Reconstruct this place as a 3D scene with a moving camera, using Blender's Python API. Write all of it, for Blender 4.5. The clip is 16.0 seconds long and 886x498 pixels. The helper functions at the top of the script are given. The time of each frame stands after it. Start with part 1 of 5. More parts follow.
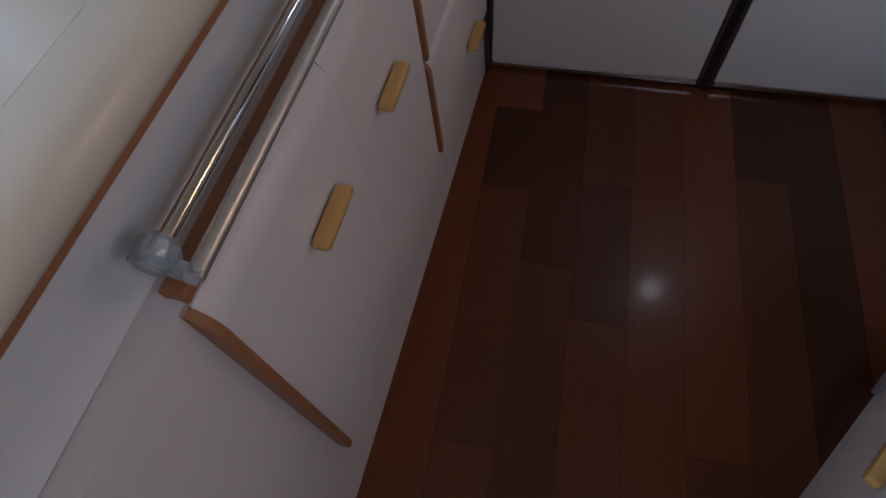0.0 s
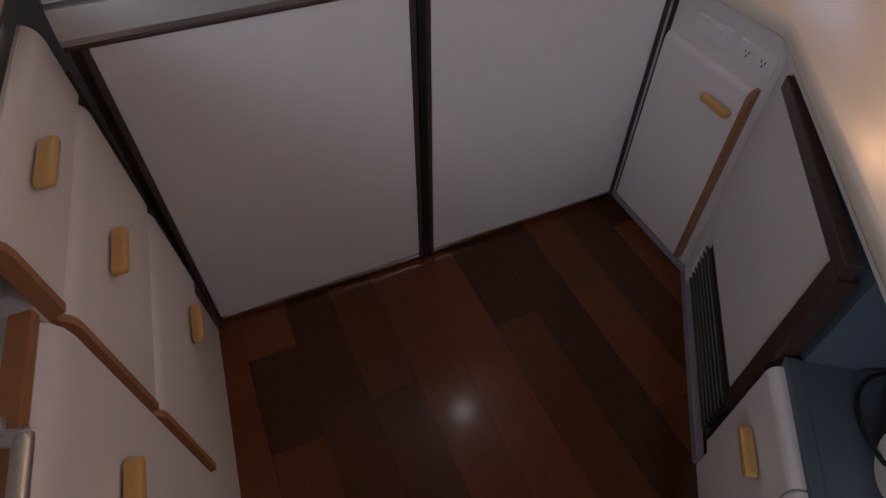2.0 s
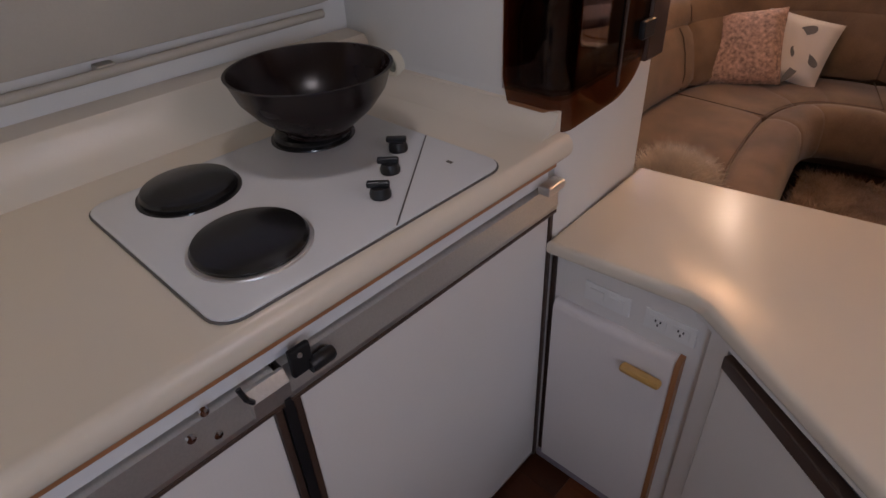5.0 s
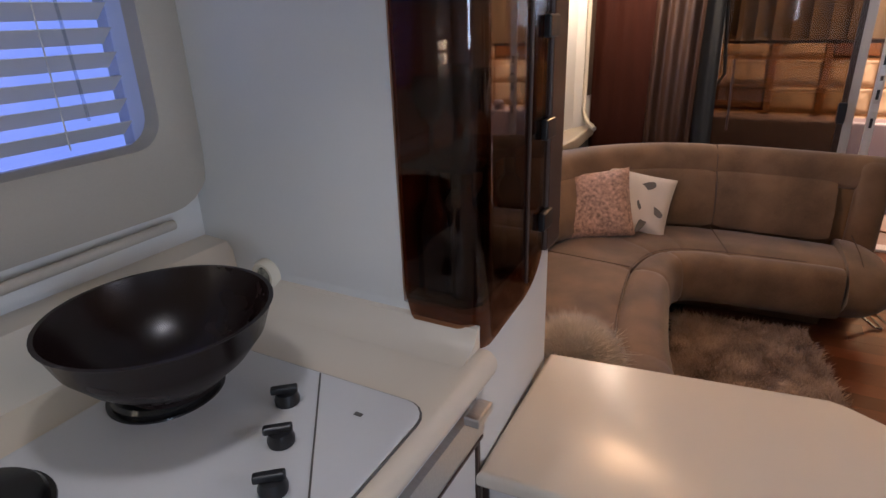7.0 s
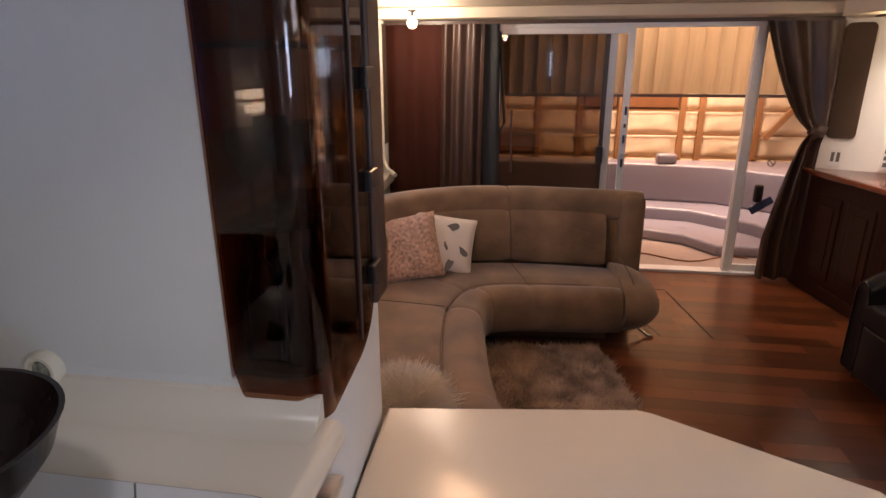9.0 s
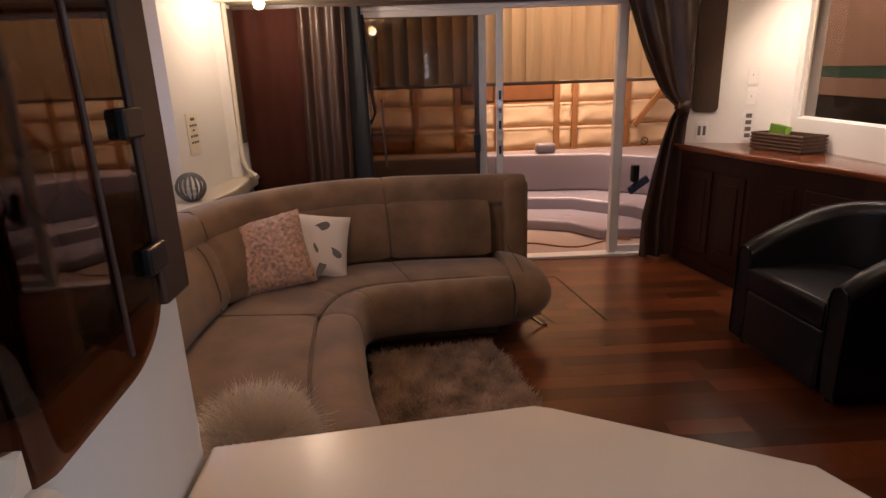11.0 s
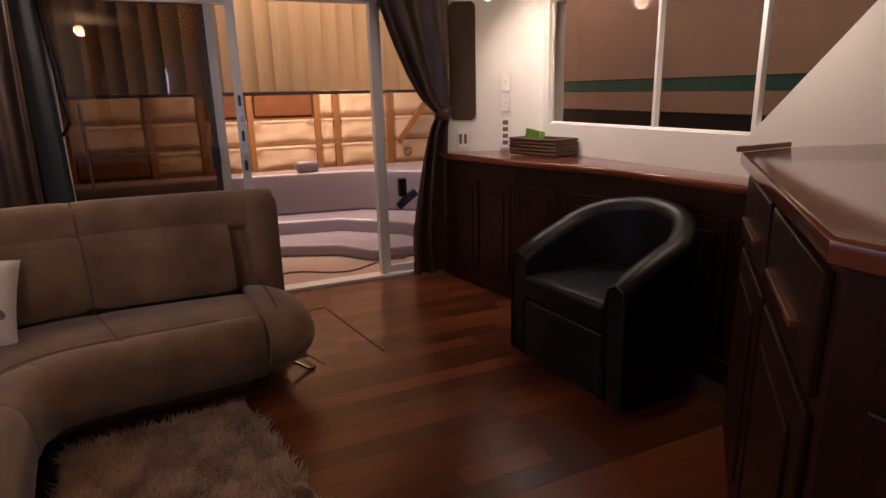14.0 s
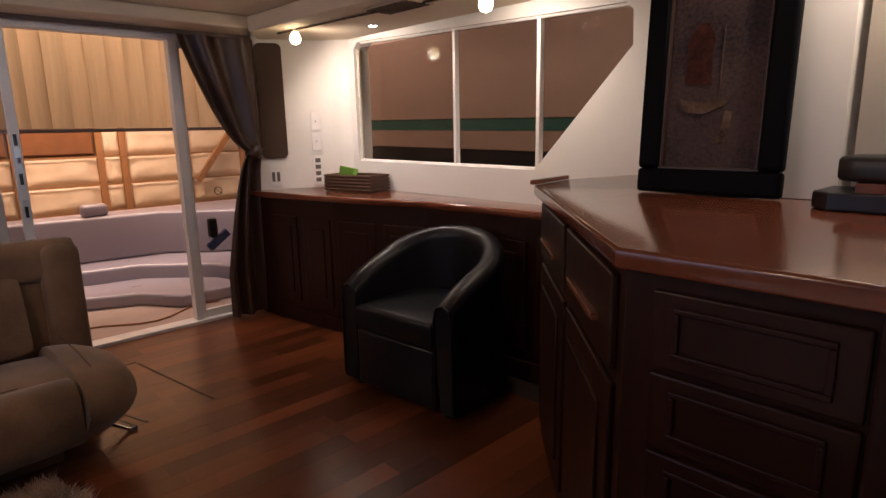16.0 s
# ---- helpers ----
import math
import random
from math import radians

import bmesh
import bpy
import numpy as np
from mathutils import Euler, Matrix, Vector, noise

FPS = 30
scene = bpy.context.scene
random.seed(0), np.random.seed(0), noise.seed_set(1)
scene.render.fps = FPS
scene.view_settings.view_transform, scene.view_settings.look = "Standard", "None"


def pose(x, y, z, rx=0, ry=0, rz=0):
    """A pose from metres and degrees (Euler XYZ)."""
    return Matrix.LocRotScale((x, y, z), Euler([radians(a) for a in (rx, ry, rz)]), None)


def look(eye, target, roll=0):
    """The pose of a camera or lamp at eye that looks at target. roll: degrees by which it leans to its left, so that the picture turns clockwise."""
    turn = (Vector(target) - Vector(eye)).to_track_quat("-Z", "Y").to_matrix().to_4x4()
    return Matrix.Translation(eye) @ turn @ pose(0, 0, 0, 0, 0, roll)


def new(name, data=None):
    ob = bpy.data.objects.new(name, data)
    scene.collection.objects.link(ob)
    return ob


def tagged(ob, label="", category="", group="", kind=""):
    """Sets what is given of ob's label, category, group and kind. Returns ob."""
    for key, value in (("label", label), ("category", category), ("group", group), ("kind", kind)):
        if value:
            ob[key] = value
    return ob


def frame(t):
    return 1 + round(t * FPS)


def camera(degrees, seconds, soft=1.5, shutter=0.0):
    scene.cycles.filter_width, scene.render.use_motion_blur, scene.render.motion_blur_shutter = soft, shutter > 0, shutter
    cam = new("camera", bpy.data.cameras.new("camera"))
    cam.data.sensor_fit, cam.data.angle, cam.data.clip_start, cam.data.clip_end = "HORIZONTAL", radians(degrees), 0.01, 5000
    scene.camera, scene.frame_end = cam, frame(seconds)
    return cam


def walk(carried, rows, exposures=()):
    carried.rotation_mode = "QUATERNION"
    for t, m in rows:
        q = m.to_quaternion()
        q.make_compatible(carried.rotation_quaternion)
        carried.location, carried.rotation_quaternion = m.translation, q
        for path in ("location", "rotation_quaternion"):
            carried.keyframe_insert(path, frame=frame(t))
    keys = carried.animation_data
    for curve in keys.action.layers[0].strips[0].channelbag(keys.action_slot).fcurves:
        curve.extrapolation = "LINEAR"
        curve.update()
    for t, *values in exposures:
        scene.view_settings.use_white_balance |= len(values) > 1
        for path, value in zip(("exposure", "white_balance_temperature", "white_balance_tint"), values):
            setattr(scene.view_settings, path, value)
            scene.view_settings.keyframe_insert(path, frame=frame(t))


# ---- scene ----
cam = camera(74.5, 16.0)
PATH = [
    (0, (1.553, -0.625, 1.495), (0.612, -0.897, -0.249), -6.0),
    (0.5, (1.524, -0.676, 1.497), (0.494, -0.617, -0.216), 2.3),
    (1, (1.449, -0.687, 1.484), (0.319, -0.404, -0.142), 4.6),
    (1.5, (1.329, -0.641, 1.51), (0.152, -0.232, -0.055), 3.3),
    (2, (1.264, -0.608, 1.589), (0.06, -0.073, 0.084), 0.4),
    (2.5, (1.179, -0.56, 1.646), (0.044, 0.092, 0.134), -1.7),
    (3, (1.106, -0.568, 1.675), (0.034, 0.251, 0.199), -1.0),
    (3.5, (1.057, -0.569, 1.7), (-0.017, 0.385, 0.309), 1.0),
    (4, (0.937, -0.497, 1.745), (-0.151, 0.506, 0.4), 0.5),
    (4.5, (0.817, -0.42, 1.756), (-0.32, 0.623, 0.485), -1.3),
    (5, (0.682, -0.392, 1.741), (-0.473, 0.769, 0.592), -3.2),
    (7.3, (0.408, -0.19, 1.79), (-0.425, 1.497, 1.088), -1.8),
    (7.5, (0.386, -0.183, 1.788), (-0.385, 1.536, 1.116), -1.8),
    (8, (0.369, -0.191, 1.798), (-0.233, 1.608, 1.165), -1.3),
    (8.5, (0.364, -0.206, 1.795), (-0.069, 1.65, 1.191), -0.6),
    (9, (0.366, -0.182, 1.79), (0.078, 1.7, 1.179), -0.1),
    (11.5, (0.497, 0.258, 1.55), (0.739, 3.65, 0.533), -2.4),
    (12, (0.551, 0.4, 1.503), (0.771, 2.3, 0.918), -2.5),
    (12.5, (0.621, 0.461, 1.462), (0.932, 2.346, 0.871), -2.7),
    (13, (0.652, 0.545, 1.451), (1.092, 2.398, 0.839), -2.1),
    (13.5, (0.668, 0.563, 1.447), (1.267, 2.383, 0.872), -1.6),
    (14, (0.678, 0.582, 1.444), (1.455, 2.354, 0.938), -1.4),
    (14.5, (0.649, 0.602, 1.43), (1.63, 2.287, 0.988), -1.0),
    (15, (0.588, 0.586, 1.443), (1.756, 2.155, 1.028), -0.7),
    (15.5, (0.525, 0.551, 1.464), (1.815, 2.024, 1.053), -0.9),
    (16, (0.506, 0.522, 1.473), (1.852, 1.944, 1.064), -1.1),
]
walk(cam, [(t, look(eye, target, roll)) for t, eye, target, roll in PATH],
     exposures=[(0, -0.2, 5350, 14), (2.5, -0.24, 6250, 24), (5, -0.02, 6100, 22), (7.3, 0.38, 5600, 15), (9, 0.38, 5850, 18), (11.3, -0.1, 6050, 20), (12.5, -0.2, 5950, 20), (13.5, -0.26, 5750, 20), (15, -0.22, 5650, 18), (16, -0.18, 5600, 17)])

# ---- world and lights ----
SF = 0.234          # salon floor
GF = 0.025          # galley floor, a step lower
world = bpy.data.worlds.new("shed_dusk")
scene.world = world
world.use_nodes = True
world.node_tree.nodes["Background"].inputs[0].default_value = (0.75, 0.62, 0.5, 1)
world.node_tree.nodes["Background"].inputs[1].default_value = 0.018


def lamp(name, kind, at, power, col, size=0.05, target=None, spot=None, size_y=None):
    data = bpy.data.lights.new(name, kind)
    data.energy, data.color = power, col
    if kind == "AREA":
        data.size = size
        if size_y:
            data.shape, data.size_y = "RECTANGLE", size_y
    else:
        data.shadow_soft_size = size
    if spot:
        data.spot_size, data.spot_blend = radians(spot), 0.9
    ob = new(name, data)
    ob.matrix_world = look(at, target) if target else Matrix.Translation(at)
    return ob


WARM, COOL = (1.0, 0.75, 0.50), (0.74, 0.87, 1.0)
lamp("bulb_light", "SPOT", (2.36, 3.7, 1.995), 34, WARM, 0.04, (2.95, 3.55, 1.45), 150)
lamp("bulb_light", "SPOT", (2.5, 2.33, 1.99), 21, WARM, 0.04, (2.95, 2.3, 1.5), 150)
lamp("bulb_light", "POINT", (-0.44, 3.78, 2.03), 14, WARM, 0.04)
lamp("bulb_light", "SPOT", (2.2, 0.72, 2.06), 15, WARM, 0.04, (2.6, 1.0, 1.5), 150)
lamp("bulb_light", "POINT", (0.0, 2.0, 2.06), 12, (1.0, 0.56, 0.27), 0.04)
lamp("downlight_light", "SPOT", (2.66, 3.35, 2.04), 16, (1, 0.85, 0.72), 0.03, (2.75, 3.35, 0), 120)
lamp("hob_lamp_light", "SPOT", (-0.25, 0.22, 2.04), 3.8, (1.0, 0.93, 0.86), 0.05, (0.35, 0.0, 0.2), 124)
# Added fill for the left run and refrigerator; its source is unseen.
lamp("galley_fill", "AREA", (1.75, 0.3, 2.11), 7.5, (0.95, 0.92, 0.97), 0.8, (0.55, -0.5, 0.3), size_y=0.6)
# Cool fill added from forward to light the column; no source is seen.
lamp("forward_cool_fill", "AREA", (2.4, -1.85, 1.8), 18, COOL, 0.8, (-0.4, 0.7, 1.4), size_y=0.5)
lamp("port_window_light", "AREA", (-0.955, 2.45, 1.6), 1.2, (0.62, 0.78, 1.0), 1.5, (0.6, 2.6, 0.9), size_y=0.6)
# Unseen area fills, added to brighten the shed wall, blind, cockpit and hull.
lamp("shed_fill", "AREA", (1.6, 6.05, 3.2), 120, (1.0, 0.70, 0.46), 1.0, (1.6, 7.0, 1.2))
lamp("shed_fill", "AREA", (1.6, 4.9, 3.1), 30, (1.0, 0.68, 0.40), 1.0, (1.6, 5.6, 1.9))
lamp("shed_fill", "AREA", (1.6, 4.72, 3.0), 4.5, (0.74, 0.80, 1.0), 0.7, (1.6, 4.72, 0.2))
lamp("shed_fill", "AREA", (3.12, 4.9, 3.0), 60, (1.0, 0.74, 0.56), 1.2, (4.4, 5.2, 1.6))
lamp("shed_fill", "AREA", (3.12, 2.4, 3.0), 40, (1.0, 0.74, 0.56), 1.2, (4.4, 2.6, 1.6))

# ---- materials ----


def pmat(name, col, rough=0.5, metal=0.0, var=0.12, scale=8.0, bump=0.0, bscale=120.0, stretch=(1, 1, 1), coat=0.0, coat_rough=0.12, random_tone=0.0, col2=None, sheen=0.0, spec=0.5, band=(0.18, 0.82), plain=False):
    m = bpy.data.materials.new(name)
    m.use_nodes = True
    t = m.node_tree
    n, link = t.nodes, t.links.new
    b = n["Principled BSDF"]
    b.inputs["Metallic"].default_value = metal
    b.inputs["Coat Weight"].default_value = coat
    b.inputs["Coat Roughness"].default_value = coat_rough
    b.inputs["Sheen Weight"].default_value = sheen
    b.inputs["Specular IOR Level"].default_value = spec
    if plain:
        b.inputs["Base Color"].default_value, b.inputs["Roughness"].default_value = (*col, 1), rough
        return m
    co = n.new("ShaderNodeTexCoord")
    mp = n.new("ShaderNodeMapping")
    mp.inputs["Scale"].default_value = stretch
    link(co.outputs["Object"], mp.inputs[0])
    big = n.new("ShaderNodeTexNoise")
    big.inputs["Scale"].default_value, big.inputs["Detail"].default_value = scale, 6
    link(mp.outputs[0], big.inputs["Vector"])
    fine = n.new("ShaderNodeTexNoise")
    fine.inputs["Scale"].default_value, fine.inputs["Detail"].default_value = bscale, 4
    link(mp.outputs[0], fine.inputs["Vector"])
    ramp = n.new("ShaderNodeValToRGB")
    lo = [c * (1 - var) for c in col]
    hi = col2 or [min(1, c * (1 + var)) for c in col]
    ramp.color_ramp.elements[0].color, ramp.color_ramp.elements[0].position = (*lo, 1), band[0]
    ramp.color_ramp.elements[1].color, ramp.color_ramp.elements[1].position = (*hi, 1), band[1]
    mixf = n.new("ShaderNodeMath")
    mixf.operation = "MULTIPLY_ADD"
    mixf.inputs[1].default_value, mixf.inputs[2].default_value = 0.35, 0.0
    link(fine.outputs["Fac"], mixf.inputs[0])
    add = n.new("ShaderNodeMath")
    add.operation = "MULTIPLY_ADD"
    add.inputs[1].default_value = 0.65
    link(big.outputs["Fac"], add.inputs[0])
    link(mixf.outputs[0], add.inputs[2])
    link(add.outputs[0], ramp.inputs[0])
    out = ramp.outputs[0]
    if random_tone:
        info = n.new("ShaderNodeObjectInfo")
        k = n.new("ShaderNodeMapRange")
        k.inputs["To Min"].default_value, k.inputs["To Max"].default_value = 1 - random_tone, 1 + random_tone
        link(info.outputs["Random"], k.inputs[0])
        mul = n.new("ShaderNodeVectorMath")
        mul.operation = "SCALE"
        link(out, mul.inputs[0])
        link(k.outputs[0], mul.inputs["Scale"])
        out = mul.outputs[0]
    link(out, b.inputs["Base Color"])
    r = n.new("ShaderNodeMapRange")
    r.inputs["To Min"].default_value, r.inputs["To Max"].default_value = max(0.02, rough * 0.8), min(1, rough * 1.2)
    link(big.outputs["Fac"], r.inputs[0])
    link(r.outputs[0], b.inputs["Roughness"])
    if bump:
        bp = n.new("ShaderNodeBump")
        bp.inputs["Strength"].default_value, bp.inputs["Distance"].default_value = bump, 0.004
        link(add.outputs[0], bp.inputs["Height"])
        link(bp.outputs[0], b.inputs["Normal"])
    return m


def glass(name, tint, gloss_rough=0.02, ior=1.45):
    m = bpy.data.materials.new(name)
    m.use_nodes = True
    t = m.node_tree
    n, link = t.nodes, t.links.new
    n.remove(n["Principled BSDF"])
    tr, gl, mx, fr = n.new("ShaderNodeBsdfTransparent"), n.new("ShaderNodeBsdfGlossy"), n.new("ShaderNodeMixShader"), n.new("ShaderNodeLayerWeight")
    tr.inputs[0].default_value = (*tint, 1)
    gl.inputs["Roughness"].default_value = gloss_rough
    fr.inputs["Blend"].default_value = 0.5
    f0 = ((ior - 1) / (ior + 1)) ** 2
    pw, ma = n.new("ShaderNodeMath"), n.new("ShaderNodeMath")
    pw.operation, ma.operation = "POWER", "MULTIPLY_ADD"
    pw.inputs[1].default_value = 4.0
    ma.inputs[1].default_value, ma.inputs[2].default_value = 0.8, f0
    link(fr.outputs["Facing"], pw.inputs[0])
    link(pw.outputs[0], ma.inputs[0])
    link(ma.outputs[0], mx.inputs[0])
    link(tr.outputs[0], mx.inputs[1])
    link(gl.outputs[0], mx.inputs[2])
    link(mx.outputs[0], n["Material Output"].inputs[0])
    return m


def glow(name, col, strength):
    m = bpy.data.materials.new(name)
    m.use_nodes = True
    b = m.node_tree.nodes["Principled BSDF"]
    b.inputs["Base Color"].default_value = (*col, 1)
    b.inputs["Emission Color"].default_value = (*col, 1)
    b.inputs["Emission Strength"].default_value = strength
    return m


LAM = pmat("cream_laminate", (0.74, 0.66, 0.54), 0.26, var=0.05, scale=55, plain=True)
WHITE = pmat("white_door_paint", (0.72, 0.69, 0.66), 0.42, var=0.05, scale=2.5, bump=0.03, bscale=220)
FRONT = pmat("white_moulded_front", (0.74, 0.69, 0.67), 0.3, var=0.04, scale=4, bump=0.02)
WALLV = pmat("white_vinyl_wall", (0.72, 0.71, 0.68), 0.6, var=0.04, scale=4, bump=0.12, bscale=260)
PAD = pmat("cream_padded_vinyl", (0.47, 0.43, 0.36), 0.55, var=0.07, scale=5, bump=0.15, bscale=180)
PINE = pmat("varnished_pine", (0.62, 0.36, 0.11), 0.3, var=0.2, scale=12, bump=0.05, stretch=(0.4, 4, 4), coat=0.3)
EDGE = pmat("oak_edge_strip", (0.34, 0.15, 0.06), 0.45, var=0.25, scale=14, bump=0.08, stretch=(1, 1, 0.2))
DKTRIM = pmat("dark_brown_trim", (0.06, 0.035, 0.025), 0.4, var=0.3, scale=10, bump=0.05)
STEEL = pmat("brushed_steel", (0.68, 0.66, 0.63), 0.34, metal=0.85, var=0.12, scale=30, bump=0.05, stretch=(8, 0.3, 8))
CHROME = pmat("chrome", (0.75, 0.75, 0.75), 0.1, metal=1, var=0.05)
BLACK = pmat("black_plastic", (0.012, 0.012, 0.013), 0.35, var=0.3, scale=20)
FRAMEB = pmat("black_picture_frame", (0.004, 0.004, 0.005), 0.45, var=0.3, scale=20, spec=0.04)
IRON = pmat("black_enamel_hotplate", (0.012, 0.011, 0.011), 0.22, var=0.3, scale=20, bump=0.03)
HOBW = pmat("white_enamel", (0.70, 0.71, 0.72), 0.16, var=0.03, scale=5)
BOWLM = pmat("dark_brown_lacquer", (0.010, 0.004, 0.0035), 0.26, var=0.35, scale=9, bump=0.03, spec=0.4)
ACRYL = glass("clear_acrylic", (0.82, 0.84, 0.86), 0.03, 1.6)
CLEAR = pmat("clear_acrylic_solid", (0.80, 0.86, 0.92), 0.06, var=0.03)
CLEAR.node_tree.nodes["Principled BSDF"].inputs["Transmission Weight"].default_value = 0.75
SMOKE = glass("smoked_acrylic", (0.52, 0.33, 0.21), 0.03, 1.5)
PANE = glass("window_pane", (0.88, 0.88, 0.88), 0.01, 1.45)
TINT = glass("tinted_pane", (0.46, 0.40, 0.33), 0.01, 1.2)
DKTINT = glass("dark_window_pane", (0.68, 0.64, 0.6), 0.01, 1.06)
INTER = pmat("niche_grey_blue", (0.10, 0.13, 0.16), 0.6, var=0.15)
PLANK = pmat("cherry_plank", (0.118, 0.034, 0.0115), 0.3, coat=0.14, coat_rough=0.12, var=0.4, scale=9, bump=0.03, bscale=60, stretch=(1.2, 9, 9), random_tone=0.5, band=(0.3, 0.7), spec=0.26)
JOINT = pmat("dark_floor_joint", (0.018, 0.008, 0.005), 0.6, var=0.2)
SUEDE = pmat("taupe_microsuede", (0.175, 0.110, 0.062), 0.85, var=0.42, scale=5, bump=0.25, bscale=350, sheen=0.3, spec=0.2, band=(0.34, 0.66))
SEAM = pmat("dark_piping", (0.11, 0.072, 0.047), 0.8, var=0.2)
SHAG = pmat("brown_shag_pile", (0.30, 0.18, 0.11), 0.9, var=0.6, scale=9, col2=(0.66, 0.47, 0.32), sheen=0.3, band=(0.32, 0.68))
FUR = pmat("cream_long_fur", (0.78, 0.67, 0.52), 0.85, var=0.25, scale=14)
LEATH = pmat("black_leather", (0.008, 0.008, 0.010), 0.36, spec=0.32, var=0.3, scale=12, bump=0.2, bscale=240)
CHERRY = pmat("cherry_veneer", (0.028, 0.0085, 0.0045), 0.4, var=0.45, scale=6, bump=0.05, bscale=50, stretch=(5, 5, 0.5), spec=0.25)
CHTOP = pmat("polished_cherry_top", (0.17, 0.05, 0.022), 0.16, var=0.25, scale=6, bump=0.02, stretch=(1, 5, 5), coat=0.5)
CURT = pmat("dark_satin_curtain", (0.05, 0.026, 0.017), 0.36, var=0.45, scale=9, bump=0.15, bscale=120, stretch=(3, 3, 0.6))
CURTR = pmat("red_brown_curtain", (0.036, 0.010, 0.006), 0.75, spec=0.1, var=0.3, scale=9, bump=0.1, stretch=(4, 4, 0.5))
NAVY = pmat("black_lining_cloth", (0.012, 0.014, 0.016), 0.7, var=0.2)
# Daylight behind the blind is put in as the strips' own glow.
DAYB = glow("pale_blue_blind_daylight_glow", (0.50, 0.68, 1.0), 0.8)
CEIL = pmat("cream_headliner", (0.66, 0.58, 0.45), 0.7, var=0.06, scale=5, bump=0.12, bscale=200)
ALU = pmat("white_aluminium", (0.74, 0.73, 0.72), 0.35, metal=0.1, var=0.08, scale=10)
SPKR = pmat("brown_speaker_cloth", (0.06, 0.036, 0.022), 0.9, var=0.2, scale=30, bump=0.3, bscale=500)
PLAST = pmat("ivory_plastic", (0.72, 0.66, 0.52), 0.4, var=0.03)
PLWH = pmat("white_plastic", (0.75, 0.74, 0.72), 0.35, var=0.03)
GREY = pmat("grey_print", (0.12, 0.11, 0.10), 0.6)
# The cockpit's dim, cool light is put into this grey-lilac base.
GELC = pmat("white_gelcoat_cool_dimmed", (0.31, 0.27, 0.31), 0.3, var=0.05, scale=3)
CARPET = pmat("beige_cockpit_carpet", (0.40, 0.30, 0.25), 0.95, var=0.1, scale=20, bump=0.3, bscale=300)
INSUL = pmat("peach_insulation_batt", (0.84, 0.66, 0.45), 0.6, var=0.12, scale=4, bump=0.5, bscale=18)
STUD = pmat("pine_stud", (0.36, 0.17, 0.06), 0.7, var=0.25, scale=10, stretch=(4, 4, 0.4))
RUST = pmat("rust_brown_board", (0.22, 0.085, 0.025), 0.8, var=0.35, scale=6)
BLIND = pmat("straw_vertical_blind", (0.62, 0.42, 0.22), 0.7, var=0.15, scale=9, bump=0.1, stretch=(6, 6, 0.4))
WICK = pmat("brown_wicker", (0.07, 0.035, 0.018), 0.6, var=0.5, scale=60, bump=0.5, bscale=90)
GREEN = pmat("green_card", (0.16, 0.33, 0.035), 0.6, var=0.2)
CUSHP = pmat("pink_brown_plush", (0.40, 0.25, 0.18), 0.9, band=(0.35, 0.65), var=0.55, scale=55, bump=0.8, bscale=60, sheen=0.3)
CUSHW = pmat("white_cotton", (0.66, 0.60, 0.53), 0.85, var=0.06, scale=10, bump=0.1)
STONEG = pmat("mottled_grey_green", (0.22, 0.22, 0.17), 0.6, var=0.6, scale=60, band=(0.35, 0.65))
HULLM = pmat("grey_hull_paint", (0.30, 0.22, 0.17), 0.4, var=0.12, scale=2)
HULLG = pmat("green_boot_stripe", (0.035, 0.10, 0.08), 0.4, var=0.1)
HULLD = pmat("dark_hull_bottom", (0.012, 0.012, 0.013), 0.6)
SHEDW = pmat("shed_wall_board", (0.30, 0.17, 0.09), 0.8, var=0.25, scale=3)
CANV = pmat("dusk_seascape_canvas", (0.045, 0.040, 0.050), 0.6, var=0.5, scale=3.2, col2=(0.14, 0.092, 0.08), bump=0.3, bscale=90, spec=0.1, band=(0.35, 0.65))
PBROWN = pmat("painted_mill_brown", (0.06, 0.02, 0.014), 0.6, var=0.6, scale=24, bump=0.3, spec=0.1, band=(0.35, 0.65))
PTAN = pmat("painted_hull_tan", (0.12, 0.08, 0.055), 0.6, var=0.6, scale=24, bump=0.3, spec=0.1, band=(0.35, 0.65))
BLUEV = glow("blue_daylight_outside", (0.32, 0.42, 0.95), 0.7)
BULB = glow("warm_bulb", (1.0, 0.72, 0.36), 14)
DOWNL = glow("white_downlight", (1.0, 0.92, 0.82), 16)
CRYST = glow("crystal_lamp_glass", (1.0, 0.82, 0.55), 7)
LEDW = glow("white_strip_lamp", (0.85, 0.92, 1.0), 5)

# ---- mesh helpers ----
OFF = {}


def thing(name, at=(0, 0, 0), label="", category="", group="", kind="", m=None):
    """An Empty at a thing's base. With m its parts are in m's frame, else in the world's."""
    ob = tagged(new(name), label, category, group, kind)
    ob.empty_display_size = 0.05
    ob.matrix_basis = m if m else Matrix.Translation(at)
    OFF[ob] = Vector((0, 0, 0)) if m else Vector(at)
    return ob


def sized(ob, size, shift):
    """Sets a thing's size about the origin, then shifts it."""
    ob.matrix_basis = Matrix.Translation(shift) @ Matrix.Diagonal((*size, 1)) @ ob.matrix_basis
    return ob


